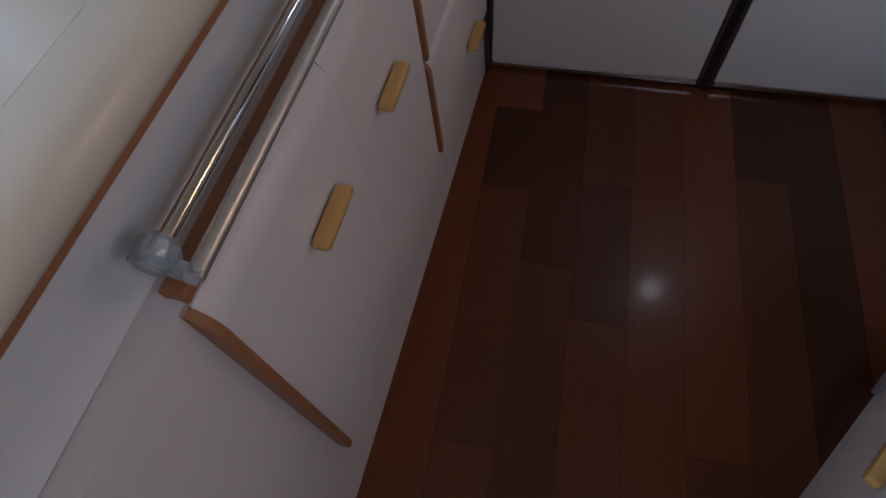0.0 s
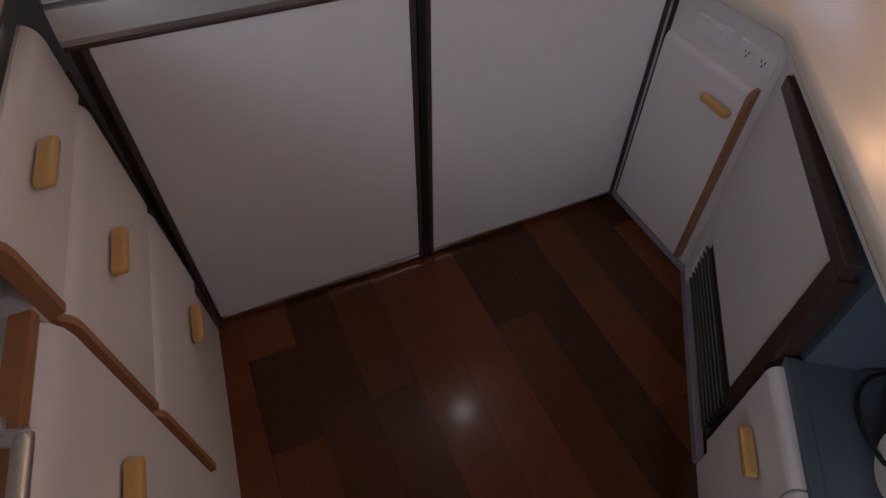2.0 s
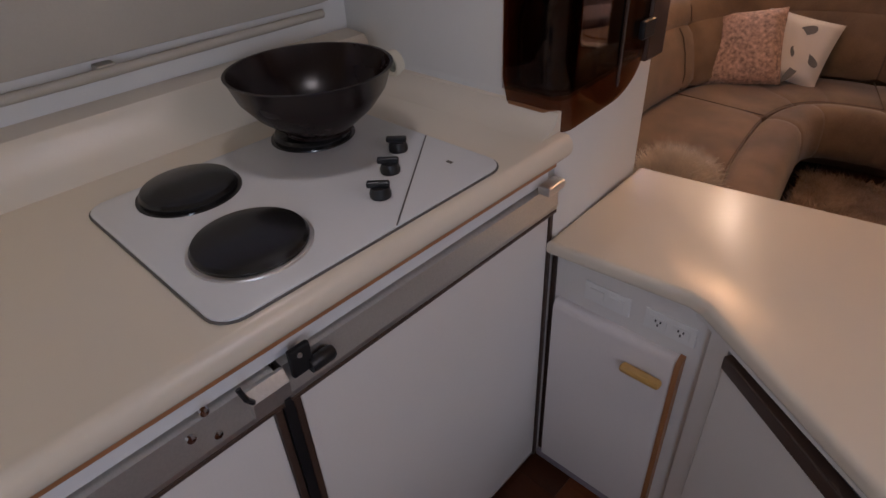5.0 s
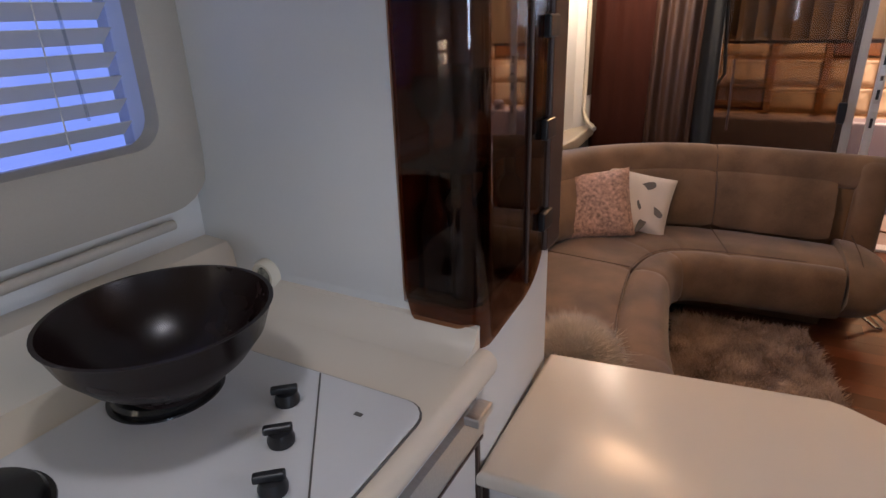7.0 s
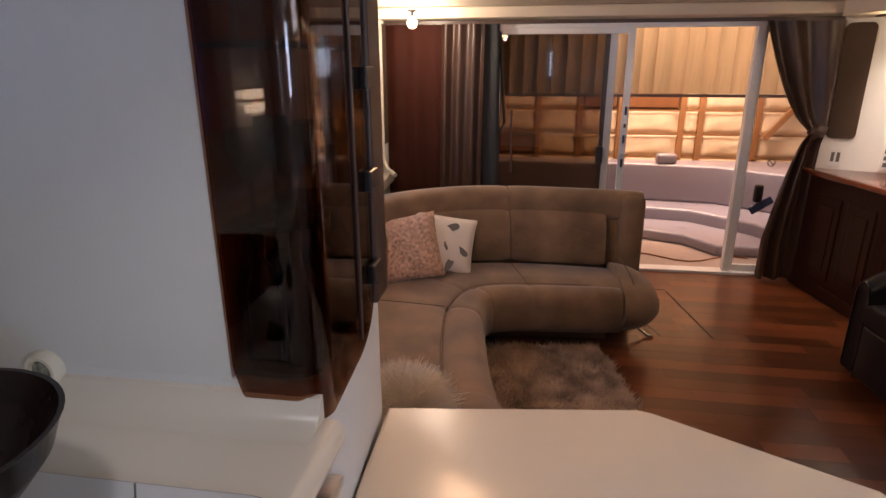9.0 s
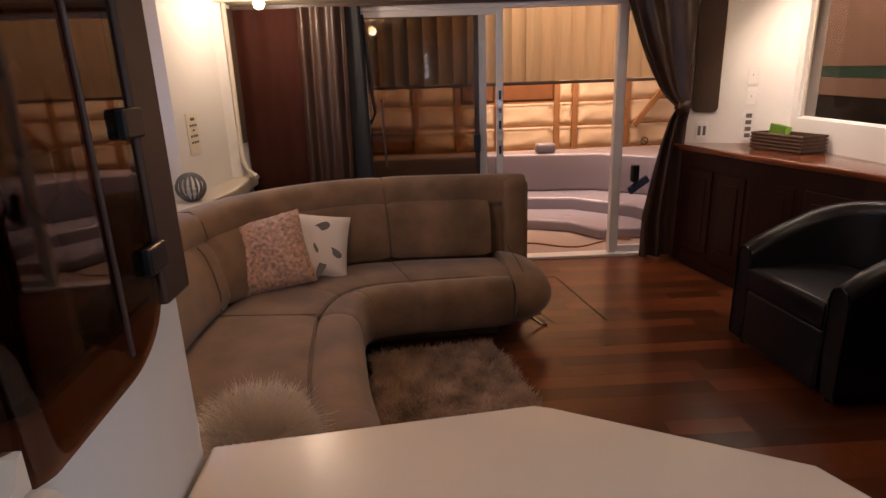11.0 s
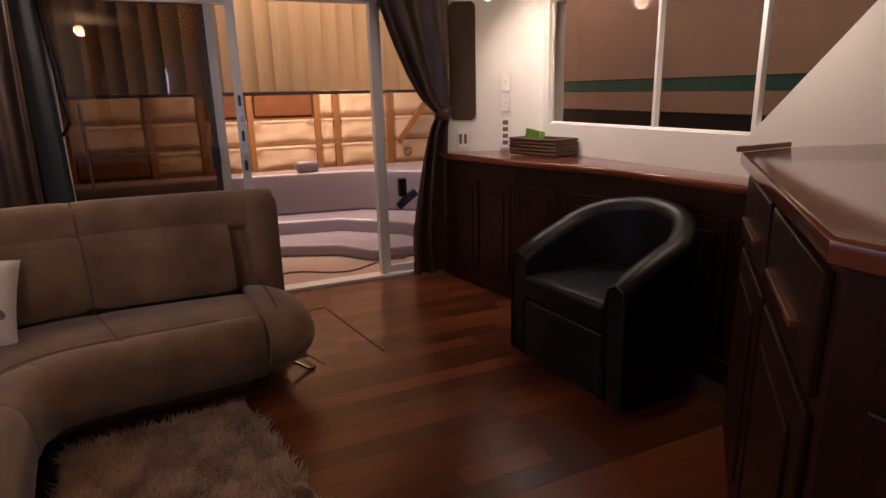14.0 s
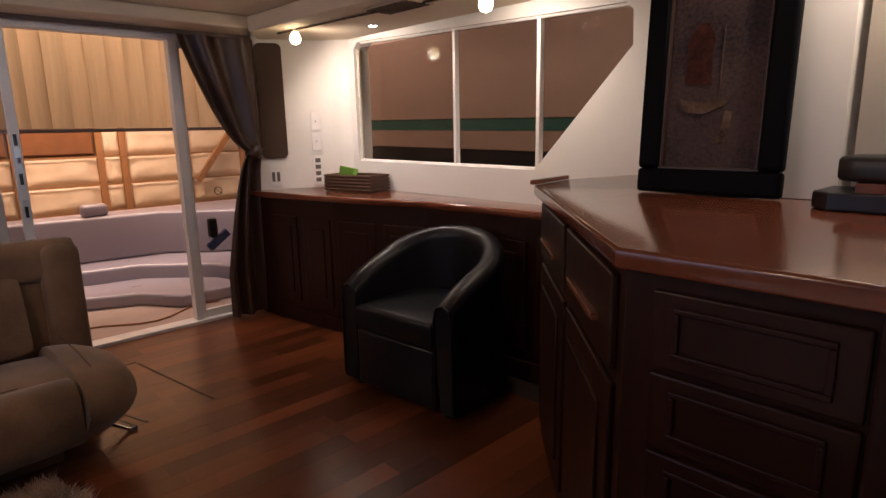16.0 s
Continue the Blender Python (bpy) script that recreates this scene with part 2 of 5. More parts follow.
def part(name, bm, material, parent=None, label="", smooth=False, cat="", kind="", group=""):
    if parent is not None and OFF[parent].length:
        bmesh.ops.translate(bm, verts=bm.verts, vec=-OFF[parent])
    me = bpy.data.meshes.new(name)
    bmesh.ops.recalc_face_normals(bm, faces=bm.faces)
    if smooth:
        for f in bm.faces:
            f.smooth = True
    bm.to_mesh(me)
    bm.free()
    me.materials.append(material)
    ob = tagged(new(name, me), label, cat, group, kind)
    if parent is not None:
        ob.parent = parent
        OFF[ob] = OFF[parent]
    else:
        OFF[ob] = Vector((0, 0, 0))
    if smooth:
        me.set_sharp_from_angle(angle=radians(40))
    return ob


def add_box(bm, x0, x1, y0, y1, z0, z1, bevel=0.0, seg=2):
    r = bmesh.ops.create_cube(bm, size=1)
    vs = r["verts"]
    for v in vs:
        v.co = Vector(((x0 + x1) / 2 + v.co.x * (x1 - x0), (y0 + y1) / 2 + v.co.y * (y1 - y0), (z0 + z1) / 2 + v.co.z * (z1 - z0)))
    if bevel:
        es = {e for v in vs for e in v.link_edges}
        bmesh.ops.bevel(bm, geom=list(es), offset=bevel, segments=seg, affect="EDGES", profile=0.5)


def box(x0, x1, y0, y1, z0, z1, bevel=0.0, seg=2):
    bm = bmesh.new()
    add_box(bm, x0, x1, y0, y1, z0, z1, bevel, seg)
    return bm


def prism(poly, z0, z1, bevel=0.0, seg=2):
    bm = bmesh.new()
    f = bm.faces.new([bm.verts.new((x, y, z0)) for x, y in poly])
    r = bmesh.ops.extrude_face_region(bm, geom=[f])
    for v in r["geom"]:
        if isinstance(v, bmesh.types.BMVert):
            v.co.z = z1
    if bevel:
        top = [e for e in bm.edges if all(abs(v.co.z - z1) < 1e-5 for v in e.verts)]
        low = [e for e in bm.edges if all(abs(v.co.z - z0) < 1e-5 for v in e.verts)]
        bmesh.ops.bevel(bm, geom=top + low, offset=bevel, segments=seg, affect="EDGES", profile=0.5)
    return bm


def turned(bm, m):
    bmesh.ops.transform(bm, matrix=m, verts=bm.verts)
    return bm


def vprism(poly, y0, y1):
    """A prism of an outline in x and z, from y0 to y1."""
    return turned(prism(poly, -y1, -y0), Matrix.Rotation(radians(90), 4, "X"))


def xprism(poly, x0, x1):
    """A prism of an outline in y and z, from x0 to x1."""
    bm = prism(poly, x0, x1)
    for v in bm.verts:
        v.co = Vector((v.co.z, v.co.x, v.co.y))
    return bm


def lathe(profile, n=32, at=(0, 0, 0)):
    bm = bmesh.new()
    rings = [[bm.verts.new((at[0] + r * math.cos(2 * math.pi * k / n), at[1] + r * math.sin(2 * math.pi * k / n), at[2] + z)) for k in range(n)] for r, z in profile]
    for a, b in zip(rings, rings[1:]):
        for k in range(n):
            bm.faces.new((a[k], a[(k + 1) % n], b[(k + 1) % n], b[k]))
    if tuple(profile[0]) != tuple(profile[-1]):
        for ring in (rings[0], rings[-1]):
            bm.faces.new(ring)
    bmesh.ops.remove_doubles(bm, verts=bm.verts, dist=1e-5)
    return bm


def tube(points, r, n=10):
    bm = bmesh.new()
    pts = [Vector(p) for p in points]
    rings = []
    for k, p in enumerate(pts):
        d = (pts[min(k + 1, len(pts) - 1)] - pts[max(k - 1, 0)]).normalized()
        a = d.orthogonal().normalized() if abs(d.z) > 0.9 else d.cross(Vector((0, 0, 1))).normalized()
        b = d.cross(a)
        rings.append([bm.verts.new(p + r * (a * math.cos(2 * math.pi * j / n) + b * math.sin(2 * math.pi * j / n))) for j in range(n)])
    for a, b in zip(rings, rings[1:]):
        for k in range(n):
            bm.faces.new((a[k], a[(k + 1) % n], b[(k + 1) % n], b[k]))
    bm.faces.new(rings[0])
    bm.faces.new(rings[-1])
    return bm


def sheet(fn, nu, nv, th=0.003):
    """A sheet with a thickness: fn(u, v) gives its middle."""
    bm = bmesh.new()
    g = [[Vector(fn(u / nu, v / nv)) for v in range(nv + 1)] for u in range(nu + 1)]
    lay = []
    for s in (-0.5, 0.5):
        rows = []
        for u in range(nu + 1):
            row = []
            for v in range(nv + 1):
                du = g[min(u + 1, nu)][v] - g[max(u - 1, 0)][v]
                dv = g[u][min(v + 1, nv)] - g[u][max(v - 1, 0)]
                n = du.cross(dv)
                row.append(bm.verts.new(g[u][v] + (n.normalized() if n.length > 1e-12 else Vector((0, 1, 0))) * th * s))
            rows.append(row)
        lay.append(rows)
    for rows in lay:
        for u in range(nu):
            for v in range(nv):
                bm.faces.new((rows[u][v], rows[u + 1][v], rows[u + 1][v + 1], rows[u][v + 1]))
    a, b = lay
    for u in range(nu):
        for v in (0, nv):
            bm.faces.new((a[u][v], a[u + 1][v], b[u + 1][v], b[u][v]))
    for v in range(nv):
        for u in (0, nu):
            bm.faces.new((a[u][v], a[u][v + 1], b[u][v + 1], b[u][v]))
    return bm


def grow(rng, n, place, length, lean, width):
    """Loose strands: place(rng) gives a foot and a direction."""
    bm_v, bm_f = [], []
    for k in range(n):
        p, d = place(rng)
        d = (Vector(d) + Vector((rng.gauss(0, lean), rng.gauss(0, lean), rng.gauss(0, lean * 0.6)))).normalized()
        l = length * rng.uniform(0.6, 1.15)
        a = d.orthogonal().normalized() * width
        b = d.cross(a).normalized() * width
        p = Vector(p)
        tip = p + d * l + Vector((rng.gauss(0, lean), rng.gauss(0, lean), 0)) * l * 0.4
        i = len(bm_v)
        bm_v += [p + a, p - a * 0.5 + b, p - a * 0.5 - b, tip]
        bm_f += [(i, i + 1, i + 3), (i + 1, i + 2, i + 3), (i + 2, i, i + 3)]
    me = bpy.data.meshes.new("strands")
    me.from_pydata([tuple(v) for v in bm_v], [], bm_f)
    bm = bmesh.new()
    bm.from_mesh(me)
    bpy.data.meshes.remove(me)
    return bm


def rounded(w, h, r, n=5):
    """The outline of a rectangle about the origin with rounded corners."""
    out = []
    for cx, cy, a0 in ((w / 2 - r, h / 2 - r, 0), (-w / 2 + r, h / 2 - r, 90), (-w / 2 + r, -h / 2 + r, 180), (w / 2 - r, -h / 2 + r, 270)):
        out += [(cx + r * math.cos(radians(a0 + 90 * k / n)), cy + r * math.sin(radians(a0 + 90 * k / n))) for k in range(n + 1)]
    return out


def pull(parent, x, y, z, length=0.096, label="varnished pine bar pull"):
    """A pine bar pull in a front's frame: x along, -y out."""
    bm = prism(rounded(length, 0.018, 0.0088, 6), -0.012, 0.012, 0.006, 2)
    turned(bm, Matrix.Translation((x, y - 0.016, z)) @ Matrix.Rotation(radians(90), 4, "X"))
    return part("handle", bm, PINE, parent, label, smooth=True)


def moulded_front(name, parent, x0, x1, z0, z1, y=0.0, th=0.024, edge="", handle_z=None, handle_x=None, bull=0.03):
    """A white front with a rolled top edge, a bar pull and, on one side, an oak edge."""
    prof = [(y, z0), (y - th, z0 + 0.004), (y - th, z1 - bull)] + [(y - th + bull * (1 - math.cos(a)) * 0.8, z1 - bull + bull * math.sin(a)) for a in (0.4, 0.8, 1.2, 1.57)] + [(y, z1)]
    f = part(name, xprism(prof, x0, x1), FRONT, parent, smooth=True)
    for side in edge:
        xe = (x1, x1 + 0.012) if side == "r" else (x0 - 0.012, x0)
        p2 = [(a - 0.004, b) for a, b in prof[1:-1]] + [(y, z1 + 0.003), (y, z0 - 0.003)]
        part("edge_strip", xprism(p2, *xe), EDGE, f, "oak edge strip", smooth=True)
    if handle_z is not None:
        pull(f, (x0 + x1) / 2 if handle_x is None else handle_x, y - th, handle_z)
    return f

# ---- structure ----


def struct(name, bm, material, label="", smooth=False):
    return part(name, bm, material, None, label, smooth, kind="structure")


def rect(x0, x1, y0, y1):
    return [(x0, y0), (x1, y0), (x1, y1), (x0, y1)]


galley_floor = struct("floor_galley", box(-0.85, 2.95, -2.0, 1.25, -0.12, GF - 0.012), JOINT, "dark cherry plank floor of the sunken galley")
salon_floor = struct("floor_salon", box(-0.95, 2.95, 1.25, 4.32, SF - 0.12, SF - 0.012), JOINT, "dark cherry plank floor of the salon")
struct("floor_riser", box(-0.85, 2.95, 1.235, 1.249, GF, SF - 0.012), CHERRY, "cherry riser between galley and salon")
# port side: galley part with a window hole, salon part with a ledge
struct("wall_port_forward", box(-0.83, -0.69, -2.0, -0.42, 0, 2.2), WALLV, "white vinyl port wall")
struct("wall_port_low", box(-0.83, -0.69, -0.42, 0.60, 0, 1.535), WALLV, "white vinyl wall under the galley window")
struct("wall_port_high", box(-0.83, -0.69, -0.42, 0.60, 2.05, 2.2), WALLV, "white vinyl wall over the galley window")
struct("wall_port_mid", box(-0.83, -0.69, 0.60, 1.25, 0, 2.2), WALLV, "white vinyl port wall")
struct("wall_port_salon", box(-1.12, -0.98, 1.25, 4.45, SF - 0.1, 1.20), WALLV, "white vinyl port wall of the salon")
struct("wall_port_salon_high", box(-1.12, -0.98, 1.25, 4.45, 2.0, 2.2), WALLV, "white vinyl wall over the salon window")
struct("wall_port_salon_forward", box(-1.12, -0.98, 1.25, 1.55, 1.20, 2.0), WALLV, "white vinyl port wall of the salon")
struct("wall_port_salon_aft", box(-1.12, -0.98, 3.33, 4.45, 1.20, 2.0), WALLV, "white vinyl port wall of the salon")
struct("ledge_port", prism([(-0.98, 1.25), (-0.74, 1.25), (-0.74, 2.75), (-0.70, 3.2), (-0.66, 3.6), (-0.70, 4.28), (-0.98, 4.28)], 0.90, 0.985, 0.012), PAD, "cream ledge behind the sofa back")
struct("pillar_port", prism([(-0.98, 3.42), (-0.93, 3.36), (-0.87, 3.40), (-0.80, 4.02), (-0.745, 4.12), (-0.745, 4.28), (-0.98, 4.28)], 0.985, 2.14), WALLV, "white rounded pillar beside the curtain")
struct("trim_port", tube([(-0.742, 4.1, 2.1), (-0.745, 4.1, 1.1), (-0.70, 4.05, 1.03), (-0.62, 3.95, 1.0)], 0.016), PAD, "cream edge trim", True)
struct("wall_forward", box(-0.90, 3.0, -2.1, -1.98, 0, 2.2), WALLV, "white forward wall behind the galley")
struct("wall_aft_port", box(-1.0, -0.70, 4.30, 4.42, 0, 2.2), WALLV, "white aft wall")
struct("wall_aft_under_curtain", box(-0.70, -0.02, 4.30, 4.42, 0, 2.2), CURTR, "dark red-brown panel behind the curtains")
struct("wall_aft_top", box(-0.02, 2.33, 4.30, 4.42, 2.06, 2.2), CEIL, "cream beam over the sliding door")
struct("wall_aft_corner", prism([(2.33, 4.42), (2.33, 4.24), (2.56, 4.13), (2.74, 4.06), (2.80, 3.96), (2.87, 3.90), (3.0, 3.90), (3.0, 4.42)], 0, 2.2, 0.0), WALLV, "white rounded corner wall", True)
win_poly = [(3.84, 1.262), (2.34, 1.255), (1.83, 1.80), (1.835, 1.94), (1.87, 1.975), (3.80, 2.03), (3.845, 1.99)]


def holed_wall():
    bm = bmesh.new()
    outer = [(4.42, 0), (0.2, 0), (0.2, 2.2), (4.42, 2.2)]
    ring = [bm.verts.new((2.87, y, z)) for y, z in outer]
    hole = [bm.verts.new((2.87, y, z)) for y, z in win_poly]
    es = [bm.edges.new((a[k], a[(k + 1) % len(a)])) for a in (ring, hole) for k in range(len(a))]
    bmesh.ops.triangle_fill(bm, edges=es, use_beauty=True)
    r = bmesh.ops.extrude_face_region(bm, geom=bm.faces[:])
    for v in r["geom"]:
        if isinstance(v, bmesh.types.BMVert):
            v.co.x = 2.99
    return bm


struct("wall_starboard", holed_wall(), WALLV, "white vinyl starboard wall with a raked window hole")
struct("wall_starboard_forward", box(2.87, 3.0, -2.0, 0.2, 0, 2.2), WALLV, "white starboard wall")
struct("pillar_starboard", prism([(2.87, 0.90), (2.42, 0.90), (2.37, 0.93), (2.36, 1.0), (2.375, 1.46), (2.41, 1.50), (2.87, 1.56)], 1.257, 2.14), WALLV, "white rounded pillar behind the painting", True)
struct("wall_bar_back", box(2.36, 2.87, 0.3, 0.899, 1.257, 2.14), PAD, "cream panel behind the bar top")
struct("ceiling", box(-1.12, 3.0, -2.1, 4.42, 2.15, 2.25), CEIL, "cream headliner")
struct("ceiling_soffit_starboard", prism([(2.30, 1.5), (2.87, 1.5), (2.87, 4.1), (2.38, 4.22), (2.22, 4.0)], 2.055, 2.149, 0.01), CEIL, "cream soffit over the side window")
struct("ceiling_soffit_aft", prism([(-0.98, 4.05), (2.22, 4.0), (2.36, 4.299), (-0.98, 4.299)], 2.075, 2.148, 0.01), CEIL, "cream fascia over the sliding door")
struct("curtain_rail", box(-0.74, 2.34, 4.225, 4.24, 2.045, 2.07), DKTRIM, "dark curtain rail over the door")
# column between galley and salon, hollow behind the smoked cover
struct("column_low", prism([(-0.69, 0.655), (-0.005, 0.655), (0.016, 0.663), (0.025, 0.685), (0.002, 1.12), (-0.008, 1.142), (-0.03, 1.15), (-0.69, 1.15)], 0, 1.262), WALLV, "white column between galley and salon", True)
struct("column_high", prism([(-0.69, 0.655), (-0.137, 0.655), (-0.137, 0.98), (-0.06, 0.98), (-0.06, 1.16), (-0.69, 1.16)], 1.262, 2.15), WALLV, "white column wall behind the wall cabinet")

# ---- port window of the galley ----
w = thing("window_1", (-0.74, 0.1, 1.2), "galley window with white slatted blind in a padded cream frame", "window", kind="structure")


def padded_frame():
    bm = bmesh.new()
    outer = [(x + 0.09, z + 1.55) for x, z in rounded(1.16, 0.70, 0.12, 6)]
    inner = [(x + 0.09, z + 1.59) for x, z in rounded(0.92, 0.46, 0.06, 6)]
    n = len(outer)
    loops = []
    for k, (dx, t) in enumerate(((0.0, 0.0), (0.035, 0.06), (0.05, 0.35), (0.05, 0.7), (0.035, 0.95), (0.0, 1.0))):
        loops.append([bm.verts.new((-0.759 + dx, outer[i][0] * (1 - t) + inner[i][0] * t, outer[i][1] * (1 - t) + inner[i][1] * t)) for i in range(n)])
    for a, b in zip(loops, loops[1:] + loops[:1]):
        for i in range(n):
            bm.faces.new((a[i], a[(i + 1) % n], b[(i + 1) % n], b[i]))
    return bm


sized(w, (1, 1, 1), (0.07, 0.015, 0.2))
part("window_frame", padded_frame(), PAD, w, "cream padded surround", smooth=True)
ob = part("pane", box(-0.86, -0.856, -0.40, 0.58, 1.345, 1.855), PANE, w)
ob.visible_shadow = False
slat = None
for k in range(11):
    z = 1.39 + k * 0.045
    s = part("slat", turned(box(-0.024, 0.024, -0.44, 0.44, -0.0008, 0.0008), Matrix.Translation((-0.80, 0.095, z)) @ Matrix.Rotation(radians(-38), 4, "Y")), PLWH, w)
for y in (-0.2, 0.4):
    part("ladder_cord", tube([(-0.785, y, 1.37), (-0.785, y, 1.86)], 0.0015, 6), PLWH, w)
part("wand", tube([(-0.775, 0.43, 1.83), (-0.77, 0.44, 1.42)], 0.003, 8), ACRYL, w, "clear blind wand")
w4 = thing("window_4", (-0.98, 2.45, 1.2), "salon window with pale blue vertical blind in daylight", "window", kind="structure")
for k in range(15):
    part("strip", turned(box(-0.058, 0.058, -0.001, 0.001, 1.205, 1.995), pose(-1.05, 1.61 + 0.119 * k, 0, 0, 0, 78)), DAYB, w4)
for y0, y1, z0, z1 in ((1.55, 3.33, 1.19, 1.205), (1.55, 3.33, 1.995, 2.01), (3.315, 3.335, 1.205, 1.995)):
    part("window_frame", box(-0.985, -0.965, y0, y1, z0, z1, 0.003), ALU, w4)
struct("backdrop_port", box(-1.6, -1.58, -1.2, 1.4, 0.7, 2.4), BLUEV, "blue light outside the port window")
rl = sized(thing("grab_rail", (-0.74, 0.1, 1.185), "cream moulded strip under the window frame", "rail"), (1, 1, 1), (0.07, 0.02, 0.195))
part("strip", tube([(-0.722, -0.55, 1.185), (-0.715, -0.1, 1.186), (-0.72, 0.53, 1.19)], 0.011), PAD, rl, smooth=True)
part("bracket", box(-0.758, -0.72, -0.04, 0.0, 1.172, 1.2, 0.004), PAD, rl)

# ---- galley: refrigerator under the hob counter ----
FR = pose(0, 0, 0, 0, 0, 90)
fr = thing("refrigerator", label="white two-door refrigerator built in under the worktop", category="refrigerator", m=FR)
sized(fr, (1.1, 1.188, 1.235), (0.008, -0.12, GF))
part("body", box(-0.625, 0.655, 0.012, 0.60, 0.0, 0.838), DKTRIM, fr)
for x0, x1 in ((-0.592, -0.022), (0.022, 0.640)):
    d = part("door", box(x0, x1, -0.014, 0.010, 0.028, 0.785, 0.003), WHITE, fr)
    part("bottom_strip", box(x0, x1, -0.017, -0.002, 0.012, 0.0275, 0.003), CHROME, d, "bright metal strip")
    for xs in (x0 - 0.0125, x1 + 0.0005):
        part("side_strip", box(xs, xs + 0.012, -0.018, 0.008, 0.012, 0.79, 0.002), DKTRIM, d, "dark brown edge strip")
for x0, x1 in ((-0.625, -0.006), (0.006, 0.655)):
    t = part("top_trim", xprism([(0.010, 0.788), (-0.022, 0.788), (-0.026, 0.80), (-0.018, 0.845), (0.010, 0.850)], x0, x1), STEEL, fr, "steel trim along the door tops")
    # Dark strip that draws the shade line under the steel trim.
    part("trim_shade_strip", box(x0, x1, -0.0235, -0.004, 0.7795, 0.7875, 0.002), DKTRIM, t, "dark strip for the shade under the trim")
part("divider", box(-0.008, 0.008, -0.02, 0.0115, 0.0, 0.787), BLACK, fr)
lt = part("latch", box(0.012, 0.046, -0.036, -0.026, 0.826, 0.872, 0.003), BLACK, fr, "black door latch")
part("latch_bolt", turned(lathe([(0, -0.02), (0.011, -0.02), (0.012, -0.014), (0.012, 0.014), (0.009, 0.02), (0, 0.02)], 16), Matrix.Translation((0.058, -0.036, 0.832)) @ Matrix.Rotation(radians(90), 4, "Y")), BLACK, lt, smooth=True)
part("latch_screw", turned(lathe([(0, 0), (0.004, 0), (0.003, 0.003), (0, 0.003)], 10), Matrix.Translation((0.027, -0.036, 0.86)) @ Matrix.Rotation(radians(90), 4, "X")), STEEL, lt)
st_ = part("striker", xprism([(-0.022, 0.80), (-0.032, 0.802), (-0.036, 0.83), (-0.026, 0.848), (-0.018, 0.846)], -0.052, 0.004), STEEL, fr, "bent bright striker plate")
part("hook", tube([(-0.062, -0.034, 0.868), (-0.058, -0.04, 0.85), (-0.05, -0.036, 0.836)], 0.004, 8), BLACK, st_, "small black hook")
for x, z in ((-0.13, 0.832), (-0.10, 0.812), (-0.105, 0.858)):
    part("screw", turned(lathe([(0, 0), (0.007, 0), (0.006, 0.004), (0, 0.005)], 12), Matrix.Translation((x, -0.0215, z)) @ Matrix.Rotation(radians(90), 4, "X")), CHROME, fr)
part("corner_bracket", box(0.585, 0.64, -0.05, -0.02, 0.85, 0.868, 0.004), STEEL, fr, "steel end bracket")

# hob worktop, with a rolled nosing and an oak strip under it
prof = [(-0.68, 0.905), (0.048, 0.905)] + [(0.048 + 0.022 * math.sin(a), 0.9275 - 0.0225 * math.cos(a)) for a in (0.5, 1.0, 1.57, 2.1, 2.7)] + [(0.048, 0.95), (-0.68, 0.95)]
wt = thing("worktop", (-0.3, 0.0, 0.87), "cream laminate hob worktop with rolled front edge", "worktop")
sized(wt, (0.93, 1.188, 1.235), (0, -0.148, GF))
part("top", vprism(prof, -0.97, 0.675), LAM, wt, smooth=True)
part("edge_strip", box(-0.02, 0.04, -0.60, 0.66, 0.888, 0.905), EDGE, wt, "worn oak strip under the nosing")
part("under_panel", box(-0.02, 0.018, -0.60, 0.66, 0.852, 0.888), HOBW, wt, "white panel under the nosing")
part("upstand", vprism([(-0.755, 0.95), (-0.635, 0.95), (-0.65, 1.03), (-0.665, 1.045), (-0.755, 1.05)], -0.97, 0.675), LAM, wt, "cream upstand along the wall", smooth=True)
part("side_upstand", xprism([(0.676, 0.9505), (0.61, 0.9505), (0.64, 0.955), (0.658, 0.966), (0.668, 0.985), (0.676, 0.988)], -0.63, 0.03), LAM, wt, "low coved upstand along the column", smooth=True)

# cooktop
ck = thing("cooktop", (-0.27, 0.28, 0.95), "white enamel cooktop with three solid black hotplates", "cooktop")
sized(ck, (0.935, 0.948, 1), (0.0303, -0.1187, 0.248))
pl = turned(prism(rounded(0.54, 0.67, 0.045), 0.951, 0.957, 0.002), Matrix.Translation((-0.265, 0.265, 0)))
part("plate", pl, HOBW, ck, smooth=True)
part("rim", turned(prism(rounded(0.547, 0.677, 0.048), 0.9505, 0.9535), Matrix.Translation((-0.265, 0.265, 0))), GREY, ck, "thin grey gasket")
for x, y, r in ((-0.43, 0.104, 0.096), (-0.155, 0.08, 0.103), (-0.455, 0.435, 0.092)):
    hp = part("hotplate", lathe([(0, 0), (r, 0.0), (r + 0.001, 0.010), (r - 0.004, 0.0165), (r - 0.02, 0.020), (r * 0.5, 0.0225), (0.0, 0.0235)], 40, (x, y, 0.957)), IRON, ck, "black enamelled hotplate", smooth=True)
    part("ring", lathe([(r - 0.001, 0), (r + 0.009, 0.0), (r + 0.008, 0.003), (r - 0.001, 0.004), (r - 0.001, 0)], 40, (x, y, 0.957)), STEEL if r > 0.1 else IRON, hp, smooth=True)
